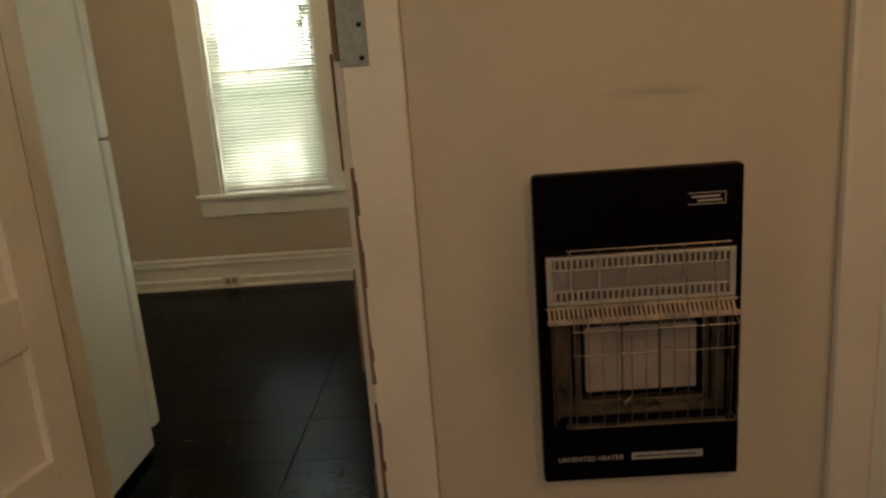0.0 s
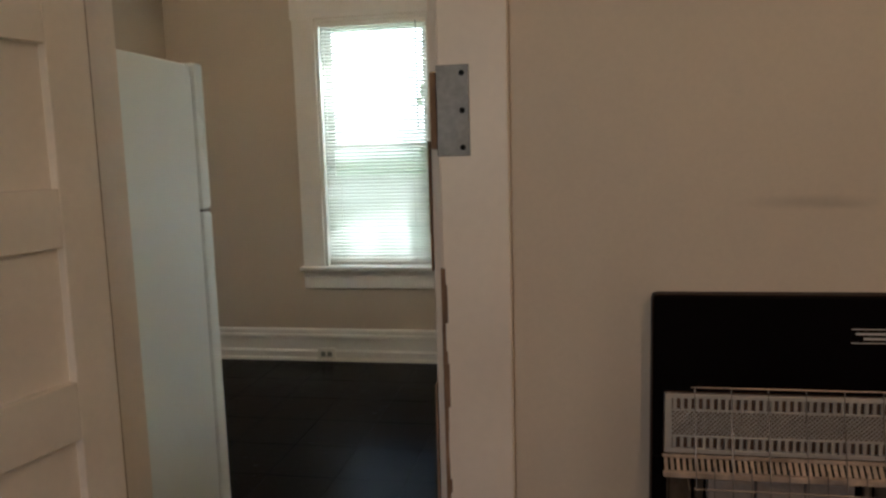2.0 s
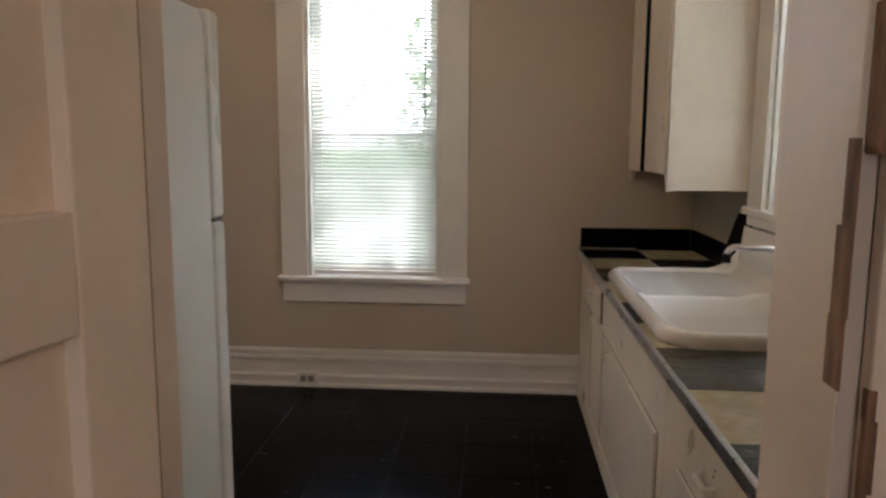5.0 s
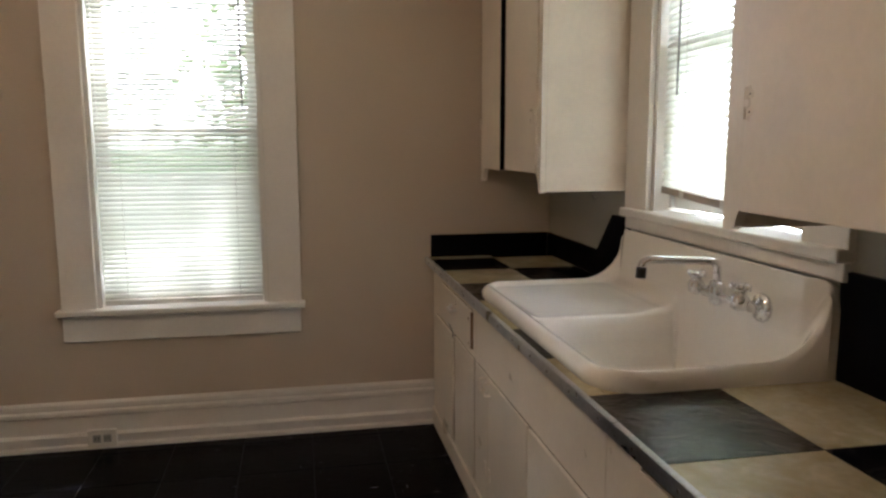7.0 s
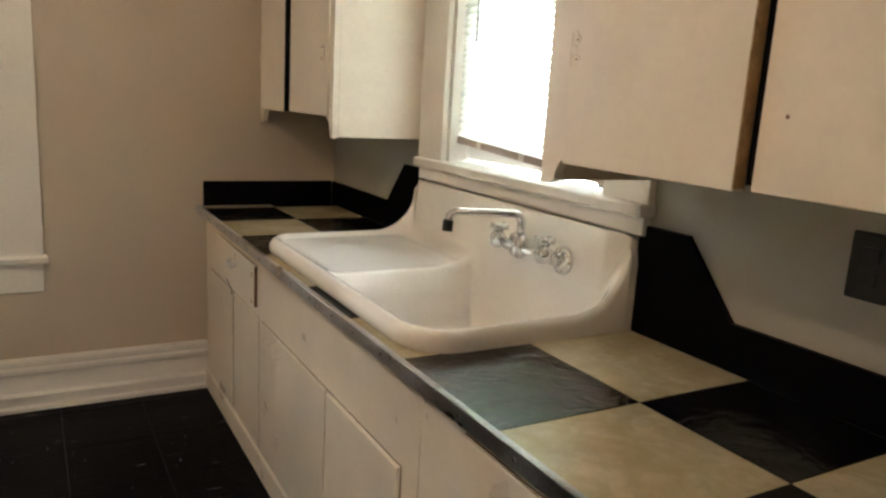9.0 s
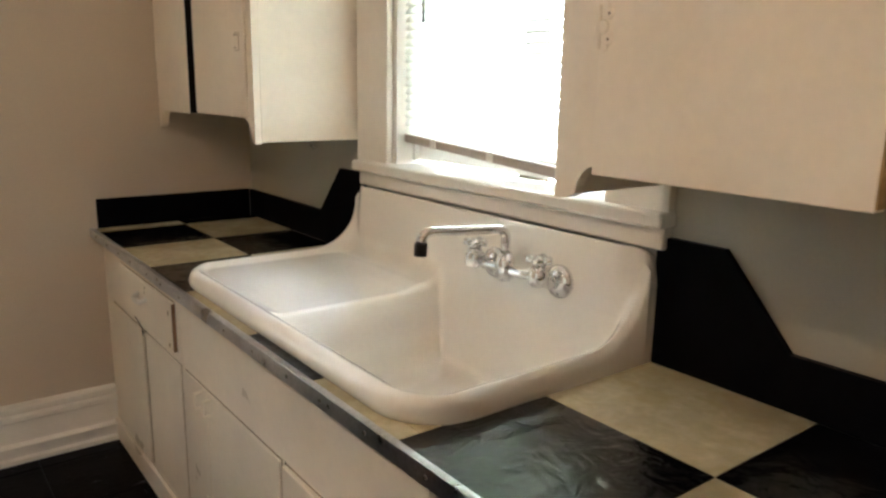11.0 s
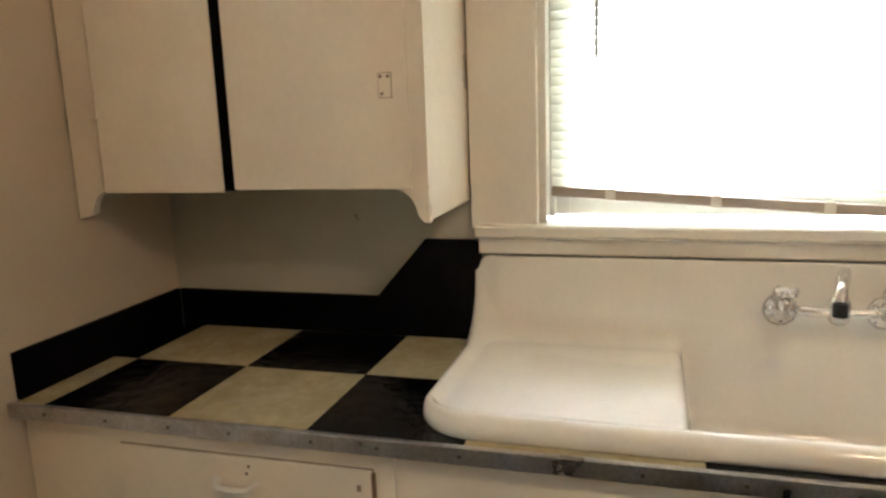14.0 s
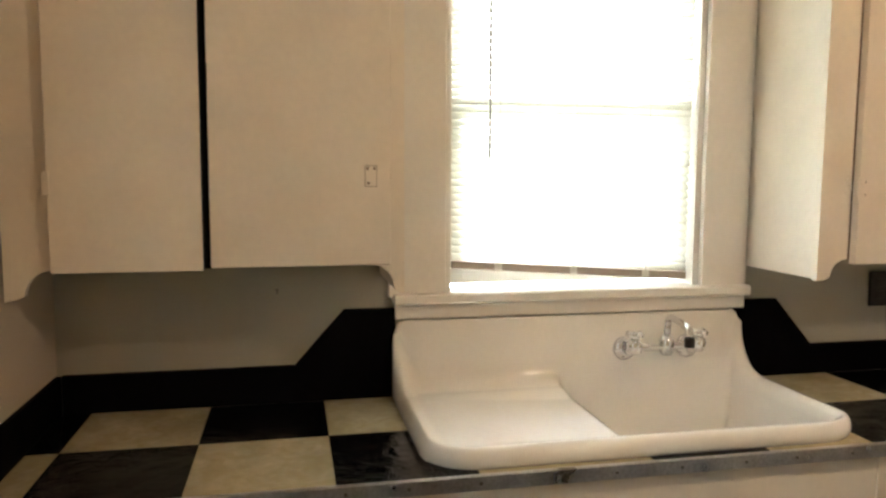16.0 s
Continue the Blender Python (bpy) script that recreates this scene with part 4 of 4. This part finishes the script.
part("basin", sink_mesh(), M_PORCELAIN, sink, smooth=True)
drain = part("drain", tube([(-0.178, -0.185, -0.195), (-0.178, -0.185, -0.1815)], 0.047, 28), M_STEEL, sink, "steel strainer drain")
part("drain_hole", tube([(-0.178, -0.185, -0.1810), (-0.178, -0.185, -0.1800)], 0.038, 24), M_DARK, drain)

# ---- wall-mounted bridge faucet ----
FZ, FYL, FYR, FYC = 0.960, -1.583, -1.787, -1.685
faucet = empty("wall_faucet", (-0.05, FYC, FZ), "chrome wall-mounted faucet with a long swivel spout", "faucet")
for y in (FYL - FYC, FYR - FYC):
    flange = part("flange", tube([(-0.012, y, -0.020), (-0.018, y, -0.020), (-0.026, y, -0.020), (-0.034, y, -0.020)], 0.03, 24, radii=[0.036, 0.037, 0.033, 0.016]), M_CHROME, faucet, smooth=True)
    part("arm", tube([(-0.028, y, -0.020), (-0.048, y, -0.018), (-0.066, y, -0.006), (-0.080, y, 0.006)], 0.0145, 16), M_CHROME, faucet, smooth=True)
    valve = part("valve", tube([(-0.080, y, -0.022), (-0.080, y, -0.016), (-0.080, y, 0.008), (-0.080, y, 0.018), (-0.080, y, 0.024)], 0.02, 18, radii=[0.012, 0.021, 0.022, 0.016, 0.013]), M_CHROME, faucet, smooth=True)
    bm = tube([(-0.080, y, 0.023), (-0.080, y, 0.043)], 0.01, 12, radii=[0.014, 0.011])
    for k in range(4):
        a = k * math.pi / 2 + 0.5
        add_tube(bm, [(-0.080, y, 0.033), (-0.080 + 0.026 * math.cos(a), y + 0.026 * math.sin(a), 0.036)], 0.007, 8, radii=[0.006, 0.0085])
    part("cross_handle", bm, M_CHROME, valve, smooth=True)
part("bridge", tube([(-0.080, FYL - FYC, 0.0), (-0.080, FYL - FYC - 0.05, -0.006), (-0.080, FYR - FYC + 0.05, -0.006), (-0.080, FYR - FYC, 0.0)], 0.0095, 14), M_CHROME, faucet, smooth=True)
part("spout_hub", tube([(-0.080, 0, -0.030), (-0.080, 0, -0.022), (-0.080, 0, 0.015), (-0.080, 0, 0.030)], 0.02, 18, radii=[0.013, 0.021, 0.022, 0.015]), M_CHROME, faucet, smooth=True)
sp = [(-0.080, 0, 0.02), (-0.081, 0.0, 0.055)]
for k in range(7):
    a = k / 6 * math.pi / 2
    sp.append((-0.081 - 0.026 * (1 - math.cos(a)), -0.001, 0.060 + 0.026 * math.sin(a)))
sp += [(-0.20, 0.020, 0.088), (-0.245, 0.034, 0.089)]
for k in range(7):
    a = k / 6 * math.pi / 2
    sp.append((-0.250 - 0.024 * math.sin(a), 0.035 + 0.006 * math.sin(a), 0.065 + 0.024 * math.cos(a)))
spout = part("spout", tube(sp, 0.0105, 16), M_CHROME, faucet, smooth=True)
part("aerator", tube([(-0.2742, 0.041, 0.066), (-0.2755, 0.0415, 0.040)], 0.0135, 16), M_BLACKPLASTIC, spout, "black rubber aerator tip")


# ---- wall cabinets ----
def arc(cy, cz, r, a0, a1, n=8):
    return [(cy + r * math.cos(a0 + (a1 - a0) * k / n), cz + r * math.sin(a0 + (a1 - a0) * k / n)) for k in range(n + 1)]


UT = 2.45
# left one: y from 0 to -0.875, front at x = -0.345
cabL = empty("wall_cabinet", (-0.345, 0, 1.17), "cream painted wall cabinet with scalloped bottom corners", "cabinet", group="wall cabinets")
o = lambda y, z: (y, z - 1.17)
face = [o(-0.004, 1.172), o(-0.030, 1.178)] + [o(y, z) for y, z in arc(-0.100, 1.185, 0.055, math.pi * 0.0, math.pi / 2, 6)][::1] + \
       [o(-0.790, 1.240)] + [o(y, z) for y, z in arc(-0.795, 1.185, 0.055, math.pi / 2, math.pi, 6)] + [o(-0.862, 1.172), o(-0.875, 1.170), o(-0.875, UT), o(-0.004, UT)]
part("face_frame", prism(face, "x", 0.0, 0.020), M_CAB, cabL)
part("side", boxes(((0.0205, -0.875, 0.004), (0.343, -0.857, UT - 1.17)), bevel=0.001), M_CAB, cabL)
part("bottom", boxes(((0.0205, -0.856, 0.080), (0.343, -0.004, 0.098))), M_CAB, cabL)
part("door_gap", boxes(((-0.0012, -0.437, 0.068), (-0.0003, -0.421, UT - 1.20))), M_DARK, cabL, "dark gap between the doors")
part("door_gap", boxes(((-0.0012, -0.107, 0.066), (-0.0003, -0.1015, UT - 1.20))), M_BARE, cabL, "thin seam beside the door")
d1 = part("door", boxes(((-0.025, -0.419, 0.066), (-0.0013, -0.105, UT - 1.20)), bevel=0.002), M_CAB, cabL)
part("door_edge", boxes(((-0.0246, -0.4212, 0.068), (-0.0014, -0.4193, UT - 1.202))), M_DARK, d1, "dark strip along the edge of the door")
d2 = part("door", boxes(((-0.0090, -0.842, 0.070), (-0.0013, -0.433, UT - 1.20)), bevel=0.003), M_CAB, cabL)
part("hinge", boxes(((-0.029, -0.112, 0.235), (-0.0252, -0.096, 0.285)), bevel=0.001), M_CAB, d1)
part("latch_shadow", boxes(((-0.0100, -0.8095, 0.2535), (-0.0091, -0.7805, 0.3035)), bevel=0.0004), M_SEAM, d2, "thin brown outline round the latch mount")
lt = part("latch_mount", boxes(((-0.0125, -0.808, 0.255), (-0.0092, -0.782, 0.302)), bevel=0.0012), M_CAB, d2, "painted-over latch mount with screw holes")
for y, z in ((-0.803, 0.296), (-0.787, 0.296), (-0.789, 0.262)):
    part("screw_hole", tube([(-0.0120, y, z), (-0.0130, y, z)], 0.0034, 8), M_BARE, lt)

# right one: y from -2.015 to -3.098, front at x = -0.33
cabR = empty("wall_cabinet", (-0.33, -2.015, 1.17), "cream painted wall cabinet with a raw-edged door", "cabinet", group="wall cabinets")
q = lambda y, z: (y + 2.015, z - 1.17)
face = [q(-2.015, 1.170), q(-2.040, 1.172)] + [q(y, z) for y, z in arc(-2.105, 1.180, 0.048, 0.0, math.pi / 2, 6)] + [q(-3.098, 1.228), q(-3.098, UT), q(-2.015, UT)]
part("face_frame", prism(face, "x", 0.0, 0.020), M_CAB, cabR)
part("side", boxes(((0.0205, -0.018, 0.004), (0.328, 0.0, UT - 1.17)), bevel=0.001), M_CAB, cabR)
part("bottom", boxes(((0.0205, -1.083, 0.070), (0.328, -0.0185, 0.088))), M_CAB, cabR)
part("door_gap", boxes(((-0.0012, -0.503, 0.056), (-0.0003, -0.486, UT - 1.20))), M_DARK, cabR, "dark gap between the doors")
d3 = part("door", boxes(((-0.026, -0.484, 0.046), (-0.0013, -0.096, UT - 1.20)), bevel=0.002), M_CAB, cabR)
part("raw_edge", boxes(((-0.0262, -0.4862, 0.05), (-0.0020, -0.4842, UT - 1.21))), M_RAWEDGE, d3, "bare wood along the door edge")
d4 = part("door", boxes(((-0.010, -1.06, 0.048), (-0.0013, -0.503, UT - 1.20)), bevel=0.002), M_CAB, cabR)
part("screw_hole", tube([(-0.0098, -0.545, 0.155), (-0.0108, -0.545, 0.155)], 0.003, 8), M_BARE, d4)
part("door_gap", boxes(((-0.0012, -0.0975, 0.056), (-0.0003, -0.0925, UT - 1.20))), M_BARE, cabR, "thin seam beside the door")
for s, y0, x0, host in ((1, -0.086, -0.0003, cabR), (-1, -0.103, -0.0262, d3)):
    bm = bmesh.new()
    for k, (dy, dz, r) in enumerate(((0.0, 0.0, 0.010), (0.010, 0.017, 0.0085), (0.010, -0.017, 0.0085), (0.004, 0.028, 0.006), (0.004, -0.028, 0.006))):
        add_tube(bm, [(x0, y0 + s * dy, 0.252 + dz), (x0 - 0.0018, y0 + s * dy, 0.252 + dz)], r, 12, radii=[r, r * 0.8])
    hg = part("hinge_leaf", bm, M_CAB, host, "paint-clogged butterfly hinge leaf")
for dz in (0.017, -0.017):
    part("screw_hole", tube([(-0.0279, -0.113, 0.252 + dz), (-0.0284, -0.113, 0.252 + dz)], 0.0022, 8), M_BARE, hg)
add = tube([(-0.024, -0.0945, 0.222), (-0.024, -0.0945, 0.282)], 0.005, 8)
part("hinge_pin", add, M_CAB, hg)

# ---- outlets ----
out1 = empty("floor_outlet", (-2.083, -0.042, 0.052), "ivory double outlet set low in the baseboard", "outlet")
part("plate", boxes(((-0.062, -0.010, -0.040), (0.062, 0.004, 0.040)), bevel=0.004), M_OUTLET, out1)
for x in (-0.022, 0.022):
    r = part("socket", boxes(((x - 0.017, -0.0125, -0.018), (x + 0.017, -0.0095, 0.018)), bevel=0.003), M_GASKET, out1)
    part("slot", boxes(((x - 0.008, -0.0132, -0.004), (x - 0.005, -0.0124, 0.008)), ((x + 0.005, -0.0132, -0.004), (x + 0.008, -0.0124, 0.008))), M_DARK, r)
out2 = empty("wall_outlet", (0.0, -2.515, 1.087), "black wall outlet above the counter", "outlet")
part("plate", boxes(((-0.012, -0.037, -0.058), (-0.0005, 0.037, 0.058)), bevel=0.004), M_BLACKPLASTIC, out2)
for z in (-0.02, 0.02):
    part("socket", boxes(((-0.0145, -0.016, z - 0.014), (-0.0115, 0.016, z + 0.014)), bevel=0.003), M_BLACKPLASTIC, out2)

# a bent nail left in the wall under the cabinet
nail = empty("wall_nail", (0.0, -0.572, 1.122), "small bent steel nail in the wall behind the sink", "nail")
part("shaft", tube([(0.002, 0, 0), (-0.014, 0, 0.002), (-0.018, 0.001, 0.012)], 0.0022, 6), M_GALV, nail)
part("head", tube([(-0.0175, 0.001, 0.011), (-0.0185, 0.001, 0.015)], 0.0045, 8), M_GALV, nail)

# ---- outside: lawn, a leafy tree, a neighbour's house ----
structure("ground", boxes(((-90, -90, -0.75), (90, 90, -0.6))), M_GRASS, "green lawn outside the windows", "ground")


def tree(at, height, spread, leaves, seed, label, low=0.22, high=0.75):
    rng = random.Random(seed)
    root = empty("tree", at, label, "tree", group="garden trees")
    bm = tube([(0, 0, 0), (0.04, 0.02, height * 0.3), (-0.03, 0.05, height * 0.6), (0, 0, height * 0.85)], 0.15, 10, radii=[0.19, 0.14, 0.09, 0.03])
    ends = []
    for k in range(16):
        a, h = k * 2.4 + rng.uniform(-0.3, 0.3), height * rng.uniform(low, high)
        r = spread * rng.uniform(0.6, 1.0)
        e = (math.cos(a) * r, math.sin(a) * r, h + rng.uniform(-0.2, 0.9))
        add_tube(bm, [(0, 0, h - 0.3), (e[0] * 0.5, e[1] * 0.5, h + 0.2), e], 0.03, 6, radii=[0.06, 0.035, 0.012])
        ends.append(e)
    part("trunk", bm, M_BARK, root)
    verts, faces = [], []
    for k in range(leaves):
        e = ends[rng.randrange(len(ends))]
        c = Vector(e) * rng.uniform(0.45, 1.08) + Vector((rng.gauss(0, 0.38), rng.gauss(0, 0.38), rng.gauss(0, 0.34) + e[2] * 0.2))
        m = Euler((rng.uniform(0, 6.3), rng.uniform(0, 6.3), rng.uniform(0, 6.3))).to_matrix()
        s = rng.uniform(0.05, 0.10)
        n = len(verts)
        for u, v in ((-0.5, 0), (0, -0.32), (0.6, 0), (0, 0.32)):
            verts.append(c + m @ Vector((u * s * 2, v * s * 2, 0)))
        faces.append((n, n + 1, n + 2, n + 3))
    me = bpy.data.meshes.new("crown")
    me.from_pydata(verts, [], faces)
    me.materials.append(M_LEAF)
    crown = new("crown", me)
    crown.parent = root
    tagged(crown, "loose crown of small green leaves", kind="stuff")


# added in the sun's path so its crown dapples the tall window
tree((1.9, 3.1, -0.6), 7.6, 1.5, 4600, 4, "tall leafy tree added to dapple the tall window", 0.66, 0.86)
tree((-0.6, 5.6, -0.6), 2.5, 1.5, 3600, 8, "low leafy green garden tree farther off")
tree((3.8, 2.3, -0.6), 6.4, 1.7, 3000, 12, "leafy green tree beyond the sink window", 0.62, 0.9)
# emissive sheets for the distance; the east one also brightens the kitchen
structure("backdrop_north", boxes(((-30, 30, -0.6), (30, 30.1, 9))), M_HAZE_N, "glowing sheet painted as hazy green distance beyond the garden", "backdrop")
structure("backdrop_east", boxes(((9, -25, -0.6), (9.1, 22, 5.2))), M_HAZE_E, "glowing pale sheet added to whiten the sink window", "backdrop")

# ---- floor tiles of the kitchen ----
M_T = 0.3048
shared = {}
rng = random.Random(21)
xs = [-3.1] + [-1.165 + M_T * k for k in range(-6, 4)]
xs = [x for x in xs if -3.1 <= x < -0.01] + [0.0]
ys = [-3.1] + [y for y in (-2.39 + M_T * 1.07 * k for k in range(-2, 8)) if -3.09 < y < -0.02] + [-0.001]
for i in range(len(xs) - 1):
    for j in range(len(ys) - 1):
        w, d = round(xs[i + 1] - xs[i] - 0.003, 4), round(ys[j + 1] - ys[j] - 0.003, 4)
        if w < 0.01 or d < 0.01:
            continue
        if (w, d) not in shared:
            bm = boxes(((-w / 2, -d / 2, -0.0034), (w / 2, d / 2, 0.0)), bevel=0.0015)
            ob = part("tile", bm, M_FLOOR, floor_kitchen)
            shared[(w, d)] = ob.data
        else:
            ob = new("tile", shared[(w, d)])
            ob.parent = floor_kitchen
        ob.location = ((xs[i] + xs[i + 1]) / 2, (ys[j] + ys[j + 1]) / 2, 0.0)
        ob.rotation_euler = (rng.uniform(-0.003, 0.003), rng.uniform(-0.003, 0.003), 0)
